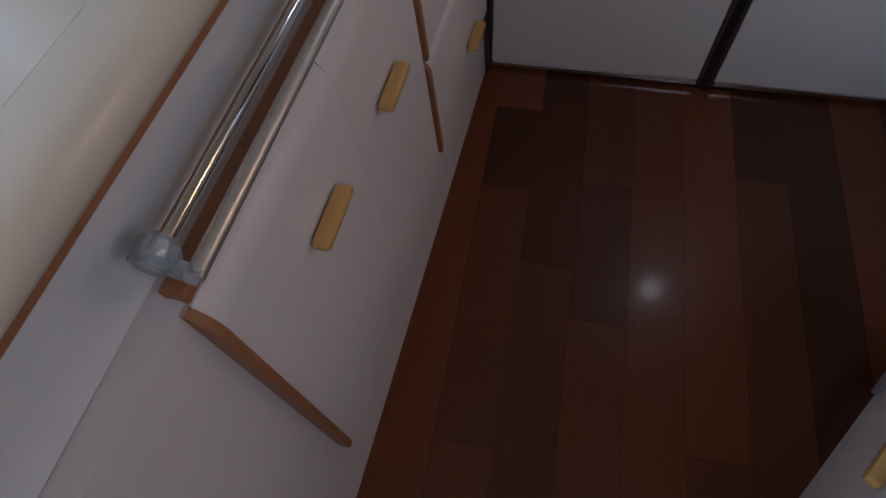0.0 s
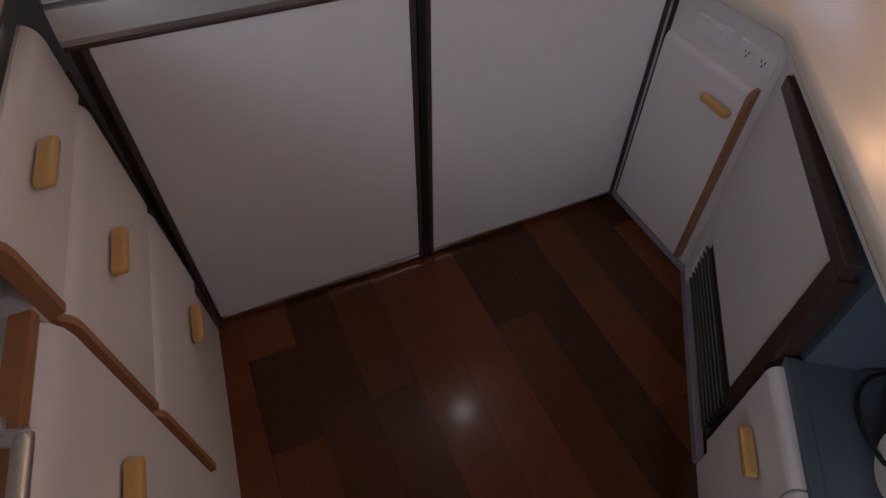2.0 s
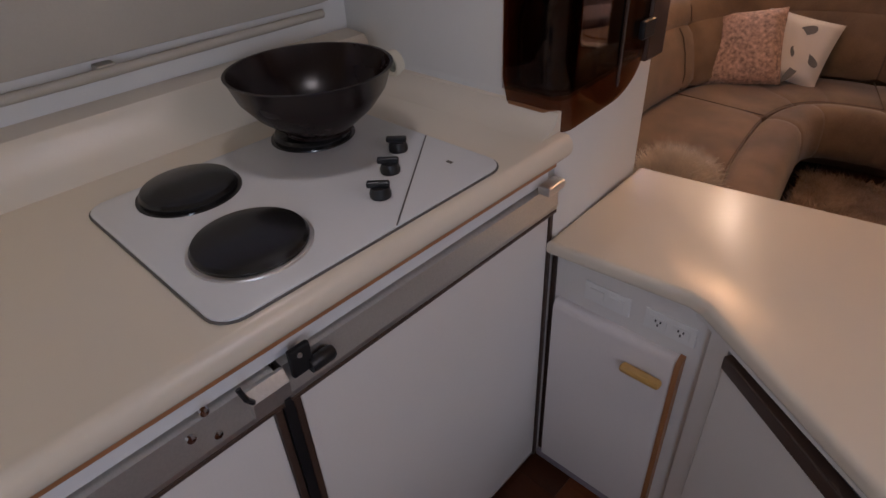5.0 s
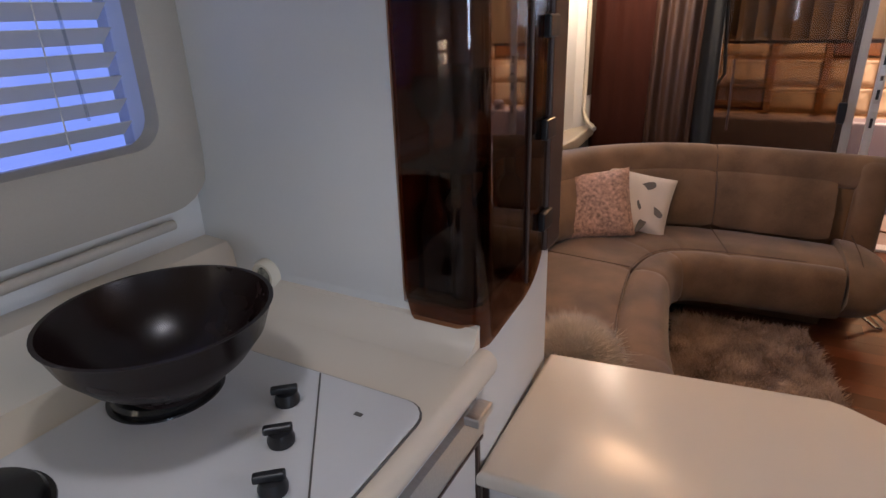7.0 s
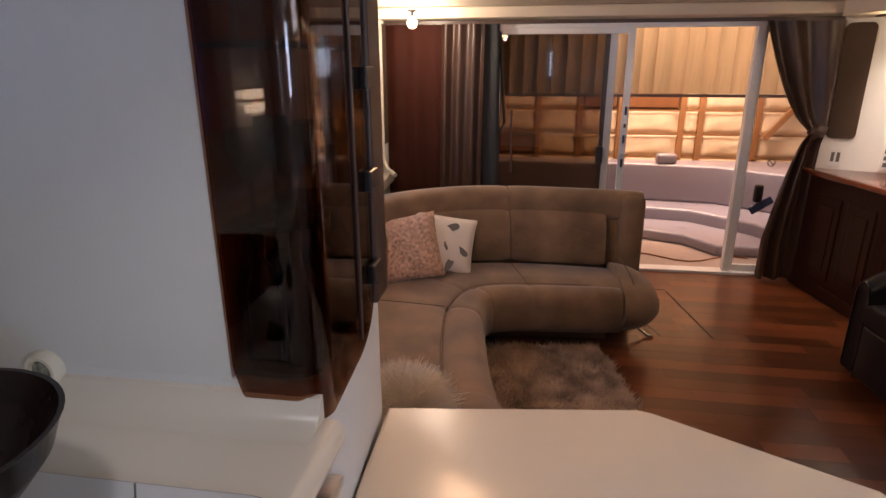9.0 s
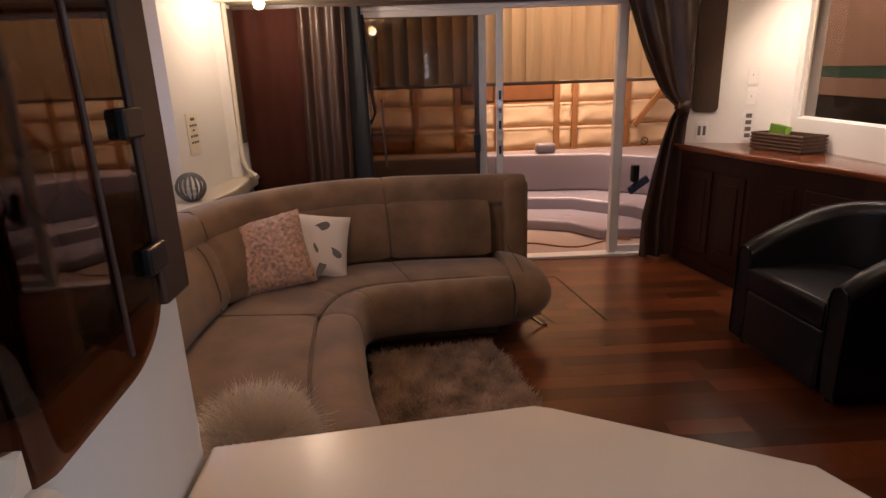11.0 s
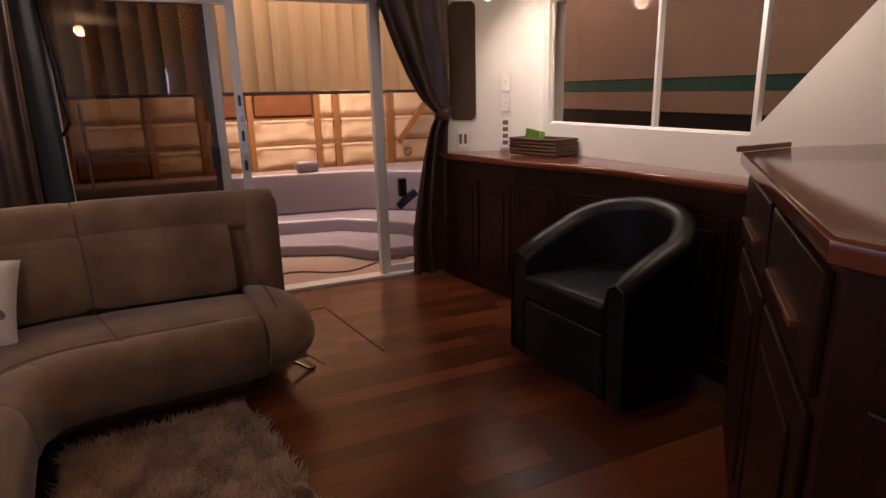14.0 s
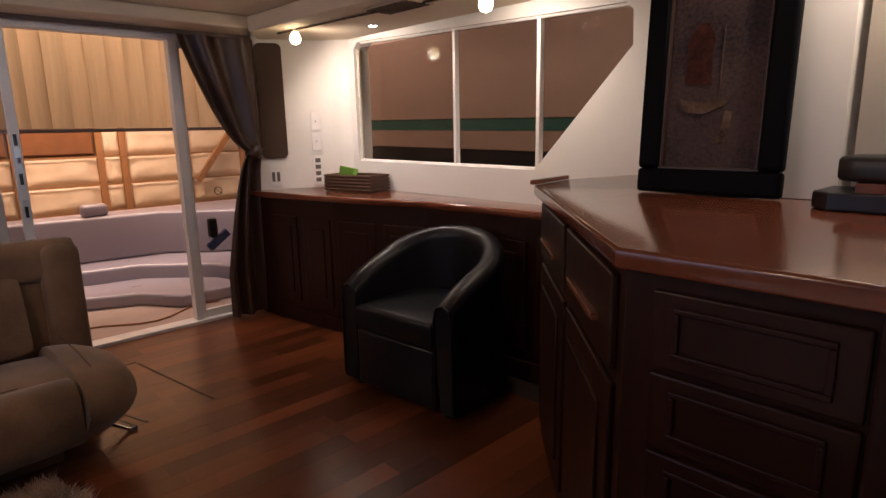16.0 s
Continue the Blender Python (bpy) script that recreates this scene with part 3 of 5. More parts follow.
for x, y in ((-0.226, 0.503), (-0.162, 0.42), (-0.100, 0.338)):
    k = part("knob", lathe([(0, 0), (0.021, 0), (0.022, 0.008), (0.018, 0.02), (0.0, 0.022)], 24, (x, y, 0.957)), BLACK, ck, "black control knob", smooth=True)
    part("grip", turned(box(-0.026, 0.02, -0.007, 0.007, 0.976, 0.988, 0.003), Matrix.Translation((x, y, 0)) @ Matrix.Rotation(radians(40), 4, "Z")), BLACK, k)
part("groove", turned(box(-0.195, 0.195, -0.0015, 0.0015, 0.957, 0.9583), Matrix.Translation((-0.113, 0.44, 0)) @ Matrix.Rotation(radians(127), 4, "Z")), GREY, ck)
part("mark", box(-0.10, -0.085, 0.525, 0.533, 0.957, 0.958), GREY, ck)

# bowl
bw = thing("bowl", (-0.36, 0.29, 1.229), "large dark brown lacquered bowl on a hotplate", "bowl")
prof = [(0, 0), (0.075, 0.0), (0.085, 0.006), (0.085, 0.014), (0.10, 0.03), (0.145, 0.08), (0.178, 0.135), (0.196, 0.20), (0.2, 0.206), (0.192, 0.206), (0.172, 0.14), (0.14, 0.088), (0.095, 0.042), (0.05, 0.026), (0, 0.024)]
part("shell", lathe([(r * 0.88, z * 0.68) for r, z in prof], 56, (-0.36, 0.29, 1.229)), BOWLM, bw, smooth=True)

vt = thing("wall_vent", (-0.50, 0.655, 1.255), "round ivory hatch knob on the white column wall", "vent")
part("disc", turned(lathe([(0, 0), (0.036, 0), (0.036, 0.012), (0.03, 0.022), (0.024, 0.022), (0.022, 0.014), (0, 0.012)], 32), Matrix.Translation((-0.50, 0.655, 1.255)) @ Matrix.Rotation(radians(90), 4, "X")), PLAST, vt, smooth=True)
part("core", turned(lathe([(0, 0.013), (0.021, 0.013), (0.019, 0.016), (0, 0.017)], 24), Matrix.Translation((-0.50, 0.655, 1.255)) @ Matrix.Rotation(radians(90), 4, "X")), STONEG, vt, "mottled grey-green core", smooth=True)

# ---- smoked wall cabinet round the column's corner ----
cb = thing("wall_cabinet", (0.0, 0.85, 1.19), "smoked brown acrylic corner wall cabinet with glassware", "cabinet")
plan = [(-0.125, 0.645)] + [(-0.012 + 0.045 * math.sin(a), 0.690 - 0.045 * math.cos(a)) for a in (0, 0.35, 0.7, 1.05, 1.4, 1.57)] + [(0.014, 1.04)]


def along(s):
    ls = [math.dist(a, b) for a, b in zip(plan, plan[1:])]
    s *= sum(ls)
    for a, b, l in zip(plan, plan[1:], ls):
        if s <= l + 1e-9:
            return a[0] + (b[0] - a[0]) * s / l, a[1] + (b[1] - a[1]) * s / l
        s -= l
    return plan[-1]


def cover(u, v):
    x, y = along(u)
    e0, e1 = min(1, u / 0.18), min(1, (1 - u) / 0.3)
    z0 = 1.192 + 0.10 * (1 - math.sqrt(1 - (1 - e0) ** 2)) + 0.10 * (1 - math.sqrt(1 - (1 - e1) ** 2))
    return x, y, z0 + (2.12 - z0) * v


part("cover", sheet(cover, 48, 10, 0.005), SMOKE, cb, "smoked see-through acrylic cover", smooth=True)
part("back_panel", box(-0.1365, -0.1325, 0.665, 0.965, 1.264, 2.13), EDGE, cb)
part("rear_panel", box(-0.13, -0.001, 1.045, 1.06, 1.264, 2.13), EDGE, cb, "brown wooden panel")
part("rear_edge", box(0.0, 0.024, 1.042, 1.14, 1.25, 2.13, 0.006), DKTRIM, cb, "dark wooden edge post")
for z in (1.34, 1.55, 1.76, 1.96):
    part("hinge", box(0.018, 0.034, 0.99, 1.05, z - 0.022, z + 0.022, 0.004), BLACK, cb, "black hinge")
for z in (1.266, 1.53, 1.81):
    part("shelf", prism([(-0.13, 0.665), (-0.01, 0.665), (0.015, 0.695), (-0.001, 1.035), (-0.05, 1.035), (-0.05, 0.965), (-0.13, 0.965)], z, z + 0.008), SMOKE if z > 1.4 else DKTRIM, cb)
part("glazing_bar", tube([(0.027, 0.90, 1.23), (0.027, 0.90, 2.12)], 0.004), DKTRIM, cb)
GOBLET = [(0, 0), (0.03, 0), (0.03, 0.003), (0.005, 0.01), (0.004, 0.07), (0.02, 0.085), (0.034, 0.12), (0.03, 0.165), (0.028, 0.165), (0.031, 0.12), (0.017, 0.088), (0, 0.08)]
BOTTLE = [(0, 0), (0.034, 0), (0.036, 0.01), (0.036, 0.15), (0.03, 0.18), (0.013, 0.205), (0.013, 0.26), (0, 0.262)]
rng = random.Random(4)
DGLASS = pmat("dark_bottle_glass", (0.03, 0.018, 0.01), 0.08, var=0.3)
for z, prof, mt, nm in ((1.275, BOTTLE, DGLASS, "bottle"), (1.539, GOBLET, ACRYL, "goblet"), (1.819, GOBLET, ACRYL, "goblet")):
    for x, y in ((-0.092, 0.71), (-0.025, 0.715), (-0.022, 0.81), (-0.09, 0.80), (-0.022, 0.915)):
        g = thing(nm, (x, y, z), "dark glass bottle on the cabinet floor" if nm == "bottle" else "clear stemmed goblet on a cabinet shelf", nm, group=nm + "s in the wall cabinet")
        part("glass", lathe([(r, zz * rng.uniform(0.9, 1.0)) for r, zz in prof], 20, (x, y, z)), mt, g, smooth=True)

# ---- left run: drawers, two tilting fronts, towel rail, worktop ----
LU = pose(1.38, -0.925, GF, -3, 0, 176.5) @ Matrix.Scale(1.195, 4)
lc = thing("drawer_cabinet", label="white moulded drawer cabinet with pine pulls", category="cabinet", m=LU)
part("body", box(-0.62, 1.14, 0.0, 0.56, 0.0, 0.77), FRONT, lc)
part("rail_panel", box(-0.62, 1.14, 0.034, 0.07, 0.772, 0.882), HOBW, lc, "white panel behind the towel rail")
part("low_strip", box(0.012, 0.62, -0.006, 0.02, 0.765, 0.781, 0.002), EDGE, lc, "oak strip")
part("high_strip", box(-0.62, 1.14, 0.026, 0.05, 0.876, 0.892, 0.002), EDGE, lc, "oak strip under the worktop")
moulded_front("tilt_front", lc, 0.012, 0.3298, 0.21, 0.762, edge="l", handle_z=0.625, handle_x=0.205, th=0.018, bull=0.045)
moulded_front("tilt_front", lc, 0.3302, 0.62, 0.21, 0.762, edge="", handle_z=0.60, handle_x=0.455, th=0.018, bull=0.045)
for z0, z1, hz, hx in ((0.742, 0.875, 0.83, 0.81), (0.48, 0.737, 0.635, 0.83), (0.225, 0.475, 0.29, 0.93)):
    moulded_front("drawer", lc, 0.645, 1.10, z0, z1, edge="l", handle_z=hz, handle_x=hx, th=0.018)
part("corner_strip", box(1.12, 1.142, -0.012, 0.0, 0.0, 0.77, 0.002), DKTRIM, lc, "dark brown corner strip")
LC = pose(1.38, -1.015, GF, 0, 0, 176.5) @ Matrix.Scale(1.195, 4)
prof = [(0.56, 0.893)] + [(0.0 - 0.03 * math.sin(a), 0.9235 - 0.03 * math.cos(a)) for a in (0.3, 0.8, 1.3, 1.8, 2.3, 2.8)] + [(0.02, 0.954), (0.56, 0.954)]
sw = thing("worktop", label="cream laminate sink worktop with thick rolled edge", category="worktop", m=LC)
part("top", xprism(prof[:1] + [(0.03, 0.893), (0.03, 0.954)] + prof[-1:], -0.62, 1.128), LAM, sw, smooth=True)
part("nosing", xprism([(0.0295, 0.893)] + prof[1:-2] + [(0.0295, 0.954)], -0.62, 1.128), LAM, sw, "rolled cream front edge", smooth=True)
tr = thing("towel_rail", label="clear acrylic and chrome towel rail on the drawer cabinet", category="towel rail", m=LU)
for k, (dy, dz) in enumerate(((0.0, 0.0), (-0.02, -0.028))):
    part("rod", tube([(0.02, -0.012 + dy, 0.842 + dz), (0.44, -0.012 + dy, 0.842 + dz)], 0.0085, 14), STEEL if k else CHROME, tr, smooth=True)
for x in (0.022, 0.438):
    kn = part("knob", turned(lathe([(0, -0.014), (0.012, -0.014), (0.018, -0.007), (0.019, 0.006), (0.013, 0.014), (0, 0.016)], 20), Matrix.Translation((x, -0.012, 0.843)) @ Matrix.Rotation(radians(90), 4, "Y")), CLEAR, tr, "clear acrylic end knob", smooth=True)
    part("post", tube([(x, 0.014, 0.838), (x, -0.036, 0.812)], 0.0085, 12), CLEAR, kn, smooth=True)

# ---- peninsula ----
pen = thing("peninsula_worktop", (0.6, 0.8, 0.875), "cream laminate peninsula worktop with clipped corner", "worktop")
PEN = [(0.027, 0.634), (0.385, 0.658), (0.418, 0.648), (1.2, 0.125), (1.345, 0.02), (1.37, 0.05), (1.31, 0.60), (1.14, 0.98), (0.71, 1.212), (0.672, 1.223), (0.015, 1.135)]
part("top", prism(PEN, 0.872, 0.915, 0.014, 4), LAM, pen, smooth=True)
part("under_strip", prism([(0.03, 0.67), (0.40, 0.67), (0.42, 0.66), (1.2, 0.14), (1.33, 0.04), (1.355, 0.06), (1.295, 0.59), (1.12, 0.97), (0.70, 1.195), (0.03, 1.115)], 0.856, 0.872), WHITE, pen)

c1 = thing("corner_cabinet", (0.0, 0.665, 0.0), "white corner cabinet with one moulded door", "cabinet", m=pose(0, 0.672, GF) @ Matrix.Diagonal((1.11, 1, 1.23, 1)))
part("body", prism([(0.022, 0.0), (0.40, 0.0), (0.40, 0.5), (0.022, 0.5)], 0.0, 0.675), WHITE, c1)
moulded_front("door", c1, 0.046, 0.352, 0.035, 0.57, edge="r", handle_z=0.50, handle_x=0.29, bull=0.022)
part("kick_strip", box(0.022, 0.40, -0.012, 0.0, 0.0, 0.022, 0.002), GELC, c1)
part("gasket", box(0.024, 0.036, -0.006, 0.0, 0.03, 0.675), DKTRIM, c1)
for x0, kind in ((0.115, "switch"), (0.262, "socket")):
    o = thing("wall_" + kind, label="white double " + kind + " plate under the worktop edge", category=kind, m=pose(x0 * 1.11, 0.672, GF + 0.74))
    part("plate", box(0, 0.125, -0.006, 0, 0, 0.056, 0.002), PLWH, o)
    for q in (0.035, 0.09):
        p = part("rocker" if kind == "switch" else "insert", box(q - 0.02, q + 0.02, -0.009, -0.006, 0.014, 0.042, 0.001), PLWH, o)
        if kind == "socket":
            for dx, dz in ((-0.006, 0.004), (0.006, 0.004), (0, -0.007)):
                part("pin_hole", box(q + dx - 0.0018, q + dx + 0.0018, -0.0098, -0.009, 0.026 + dz, 0.033 + dz), BLACK, p)

DM = pose(0.446, 0.657, GF, 0, 0, -36.0) @ Matrix.Diagonal((1.12, 1.12, 1.23, 1))
c2 = thing("angled_cabinet", label="white angled cabinet with panel door, grille and open niche", category="cabinet", m=DM)
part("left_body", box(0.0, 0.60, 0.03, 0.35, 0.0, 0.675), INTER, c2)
part("stile", box(0.0, 0.055, -0.002, 0.03, 0.0, 0.675, 0.002), WHITE, c2)
d = part("panel_door", box(0.060, 0.545, -0.008, 0.014, 0.24, 0.635, 0.003), WHITE, c2, "flat white panel door")
part("top_strip", box(0.060, 0.585, -0.014, 0.012, 0.6355, 0.665, 0.003), DKTRIM, d, "dark brown top strip")
part("side_strip", box(0.5455, 0.592, -0.014, 0.022, 0.235, 0.635, 0.003), DKTRIM, d, "dark brown side strip")
g = part("grille", box(0.06, 0.545, 0.016, 0.028, 0.035, 0.198), DKTRIM, c2, "dark vent grille")
for k in range(7):
    part("slat", turned(box(0.065, 0.54, -0.008, 0.008, -0.0015, 0.0015), Matrix.Translation((0, 0.006, 0.055 + k * 0.021)) @ Matrix.Rotation(radians(-35), 4, "X")), GREY, g)
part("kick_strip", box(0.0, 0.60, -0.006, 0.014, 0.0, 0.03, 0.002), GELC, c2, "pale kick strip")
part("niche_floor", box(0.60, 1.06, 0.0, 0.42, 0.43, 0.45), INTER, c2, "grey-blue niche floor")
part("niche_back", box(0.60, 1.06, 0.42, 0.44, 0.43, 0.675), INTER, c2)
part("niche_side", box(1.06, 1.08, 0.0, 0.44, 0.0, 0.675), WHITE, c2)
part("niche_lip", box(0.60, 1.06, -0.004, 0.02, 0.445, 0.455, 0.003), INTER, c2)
part("low_body", box(0.602, 1.06, 0.004, 0.42, 0.0, 0.43), WHITE, c2)
moulded_front("drawer", c2, 0.612, 0.83, 0.13, 0.438, edge="", handle_z=0.345, handle_x=0.735, y=0.002, bull=0.02)
moulded_front("drawer", c2, 0.834, 1.055, 0.13, 0.438, edge="", handle_z=0.345, handle_x=0.93, y=0.002, bull=0.02)
tp = thing("tape_roll", label="white tape roll standing in the niche", category="tape roll", m=DM)
part("roll", turned(lathe([(0.032, -0.022), (0.055, -0.022), (0.055, 0.022), (0.032, 0.022), (0.032, -0.022)], 28), Matrix.Translation((0.80, 0.12, 0.506)) @ Matrix.Rotation(radians(90), 4, "X")), PLWH, tp, smooth=True)
cbl = thing("cable", label="black cable coiled in the niche", category="cable", m=DM)
part("cord", tube([(0.66 + 0.09 * math.cos(a) + 0.012 * a, 0.16 + 0.08 * math.sin(a), 0.456 + 0.004 * a) for a in [k * 0.3 for k in range(30)]], 0.004, 8), BLACK, cbl, smooth=True)
part("plug", box(0.90, 0.95, 0.1, 0.14, 0.451, 0.485, 0.006), BLACK, cbl)

# Invented fixture, so the galley fill has something to hang from.
cp_ = thing("galley_fill_frame", (1.75, 0.3, 2.13), "flat white frame added for the unseen galley fill light", "lamp")
part("frame", box(1.4, 2.1, 0.05, 0.55, 2.135, 2.1495, 0.004), PLWH, cp_)
# Invented opening around the cool forward fill.
fw_ = thing("forward_fill_frame", (2.4, -1.97, 1.8), "metal frame added around the unseen cool forward fill", "window", kind="structure")
bm = bmesh.new()
for q in ((1.97, 2.83, 1.50, 1.53), (1.97, 2.83, 2.07, 2.10), (1.97, 2.0, 1.53, 2.07), (2.80, 2.83, 1.53, 2.07)):
    add_box(bm, q[0], q[1], -1.979, -1.955, q[2], q[3], 0.004)
part("window_frame", bm, ALU, fw_)
# lamps of the galley behind the walker
gl = thing("ceiling_lamp", (-0.25, 0.22, 2.06), "small round lamp hanging over the cooktop", "lamp")
part("stem", tube([(-0.25, 0.22, 2.09), (-0.25, 0.22, 2.15)], 0.008, 10), CHROME, gl)
part("ring", lathe([(0.085, 0.03), (0.105, 0.03), (0.105, 0.05), (0.085, 0.05), (0.085, 0.03)], 32, (-0.25, 0.22, 2.05)), CHROME, gl, smooth=True)
cl = thing("crystal_lamp", (-0.67, -0.62, 1.66), "crystal wall lamp with two rows of warm drops", "lamp")
part("canopy", box(-0.689, -0.67, -0.74, -0.50, 1.64, 1.70, 0.004), CHROME, cl)
for k in range(12):
    part("crystal", lathe([(0, 0), (0.013, 0.008), (0.015, 0.024), (0.008, 0.036), (0, 0.038)], 8, (-0.645, -0.72 + 0.036 * (k % 6), 1.61 + 0.05 * (k // 6))), CRYST, cl)
sl = thing("strip_lamp", (0.62, -1.9, 1.6), "white strip lamp on the forward wall", "lamp")
part("tube", box(0.60, 0.63, -1.975, -1.955, 1.55, 1.95, 0.004), LEDW, sl)

# ---- salon: L-shaped sofa ----


def spline(pts, n):
    out = []
    m = len(pts) - 1
    for k in range(n + 1):
        s = k / n * m
        i = min(int(s), m - 1)
        t = s - i
        p0, p1, p2, p3 = (Vector(pts[max(0, min(m, j))]) for j in (i - 1, i, i + 1, i + 2))
        out.append(0.5 * (2 * p1 + (p2 - p0) * t + (2 * p0 - 5 * p1 + 4 * p2 - p3) * t * t + (3 * p1 - p0 - 3 * p2 + p3) * t ** 3))
    return out


NS = 96
BACK = spline([(-0.735, 1.34), (-0.735, 1.9), (-0.73, 2.4), (-0.66, 2.78), (-0.46, 3.14), (-0.15, 3.38), (0.2, 3.47), (0.62, 3.46), (1.02, 3.41)], NS)
FRON = spline([(0.47, 1.34), (0.27, 1.85), (0.175, 2.4), (0.16, 2.6), (0.18, 2.71), (0.25, 2.765), (0.42, 2.79), (0.72, 2.82), (1.10, 2.86)], NS)
sofa = thing("sofa", (-0.2, 2.9, SF), "taupe microsuede L-shaped corner sofa with rolled front edge", "sofa")


def sofa_band(prof, k0, k1, puff=0.0, closed=True):
    """A stretch of the sofa between two stations: prof gives depth shares and heights."""
    bm = bmesh.new()
    rows = []
    for k in range(k0, k1 + 1):
        q = (k - k0) / (k1 - k0)
        lip = min(1.0, min(q, 1 - q) * (k1 - k0) / 2.2) if puff else 1.0
        rows.append([])
        mid_w = sum(p[0] for p in prof) / len(prof)
        mid_z = sum(p[1] for p in prof) / len(prof)
        for w_, z in prof:
            s = 1 - puff * (1 - math.sqrt(lip)) if lip < 1 else 1
            ww, zz = mid_w + (w_ - mid_w) * s, mid_z + (z - mid_z) * s
            p = BACK[k].lerp(FRON[k], ww)
            rows[-1].append(bm.verts.new((p.x, p.y, zz)))
    n = len(prof)
    for a, b in zip(rows, rows[1:]):
        for j in range(n):
            bm.faces.new((a[j], a[(j + 1) % n], b[(j + 1) % n], b[j]))
    bm.faces.new(rows[0])
    bm.faces.new(rows[-1])
    return bm


def ring_prof(cx, cz, rx, rz, n=16, power=2.6, tilt=0.0):
    out = []
    for k in range(n):
        a = 2 * math.pi * k / n
        c, s = math.cos(a), math.sin(a)
        r = (abs(c) ** power + abs(s) ** power) ** (-1 / power)
        x, z = rx * r * c, rz * r * s
        out.append((cx + x + tilt * z, cz + z))
    return out


part("base", sofa_band([(0.06, SF + 0.02), (0.74, SF + 0.02), (0.79, SF + 0.1), (0.92, 0.40), (0.95, 0.47), (0.90, 0.52), (0.06, 0.52)], 0, NS - 8), SUEDE, sofa, smooth=True)
part("back_shell", sofa_band([(0.0, SF + 0.05), (0.10, SF + 0.05), (0.12, 0.9), (0.08, 0.985), (0.0, 0.985)], 0, NS), SUEDE, sofa, smooth=True)
cuts = [0, 10, 30, 47, 60, 72, 90]
for a, b in zip(cuts, cuts[1:]):
    part("seat_cushion", sofa_band(ring_prof(0.50, 0.54, 0.285, 0.06, 20, 6), a, b, 0.05), SUEDE, sofa, smooth=True)
for a, b in zip([0, 10, 30, 52, 72], [10, 30, 52, 72, NS - 7]):
    part("front_roll", sofa_band(ring_prof(0.885, 0.475, 0.12, 0.128, 20, 3.0, -0.08), a, b, 0.04), SUEDE, sofa, smooth=True)
for a, b in zip([0, 17, 34, 47, 72], [17, 34, 47, 72, NS - 7]):
    part("back_cushion", sofa_band(ring_prof(0.165, 0.765, 0.095, 0.165, 18, 3.6, -0.28), a, b, 0.1), SUEDE, sofa, smooth=True)
for a, b in zip([0, 34, 72], [34, 72, NS]):
    part("back_roll", sofa_band(ring_prof(0.075, 0.965, 0.105, 0.088, 18, 2.8, -0.1), a, b, 0.05), SUEDE, sofa, smooth=True)
for k in (17, 34, 72):
    p, q = BACK[k].lerp(FRON[k], 0.2), BACK[k].lerp(FRON[k], 1.0)
    part("seam", tube([(*BACK[k].lerp(FRON[k], w_), z) for w_, z in ((0.02, 1.045), (0.11, 1.052), (0.17, 1.0), (0.19, 0.93))], 0.003, 6), SEAM, sofa)
part("long_seam", tube([(*BACK[k].lerp(FRON[k], 0.775), 0.594) for k in range(2, 86)], 0.002, 6), SEAM, sofa)
for k in (10, 30, 72):
    part("seat_seam", tube([(*BACK[k].lerp(FRON[k], w_), 0.598) for w_ in (0.25, 0.4, 0.6, 0.77)], 0.003, 6), SEAM, sofa)
    if k > 10:
        part("back_seam", tube([(*BACK[k].lerp(FRON[k], w_), z) for w_, z in ((0.275, 0.62), (0.285, 0.7), (0.265, 0.8), (0.235, 0.88), (0.2, 0.92))], 0.0035, 6), SEAM, sofa)
# rounded seat end beside the door, its underside drawn in
bm = bmesh.new()
rows = []
for k in range(11):
    q = k / 10 * math.pi / 2
    ring = []
    for y_, z_ in ring_prof(0, 0, 0.285, 0.165, 28, 2.3):
        c_ = math.cos(q) ** 0.8 if k < 10 else 0.02
        y, z = 3.105 + y_ * c_, 0.462 + z_ * c_
        z += 0.035 * max(0.0, (y - 3.05) / 0.3)
        x = 0.88 + 0.235 * math.sin(q) - 0.30 * max(0.0, 0.46 - z) - 0.10 * (y - 3.1)
        y += 0.4 * max(0.0, 0.43 - z) * max(0.0, (3.2 - y) / 0.35)
        ring.append(bm.verts.new((x, y, z)))
    rows.append(ring)
for a, b in zip(rows, rows[1:]):
    for j in range(28):
        bm.faces.new((a[j], a[(j + 1) % 28], b[(j + 1) % 28], b[j]))
bm.faces.new(rows[0])
bm.faces.new(rows[-1])
part("seat_end", bm, SUEDE, sofa, smooth=True)
part("end_seam", tube([(0.925, 3.34, 0.648), (0.935, 3.25, 0.642), (0.95, 3.1, 0.628), (0.955, 2.95, 0.615)], 0.003, 6), SEAM, sofa)
bm = bmesh.new()
add_box(bm, 0.90, 1.05, 3.30, 3.47, 0.45, 1.035, 0.05, 4)
part("back_end", bm, SUEDE, sofa, smooth=True)
for y in (3.12, 3.30):
    part("leg", tube([(0.93, y, SF + 0.12), (1.09, y - 0.02, SF + 0.008), (1.12, y - 0.02, SF + 0.008)], 0.008, 8), CHROME, sofa, "thin metal leg", smooth=True)


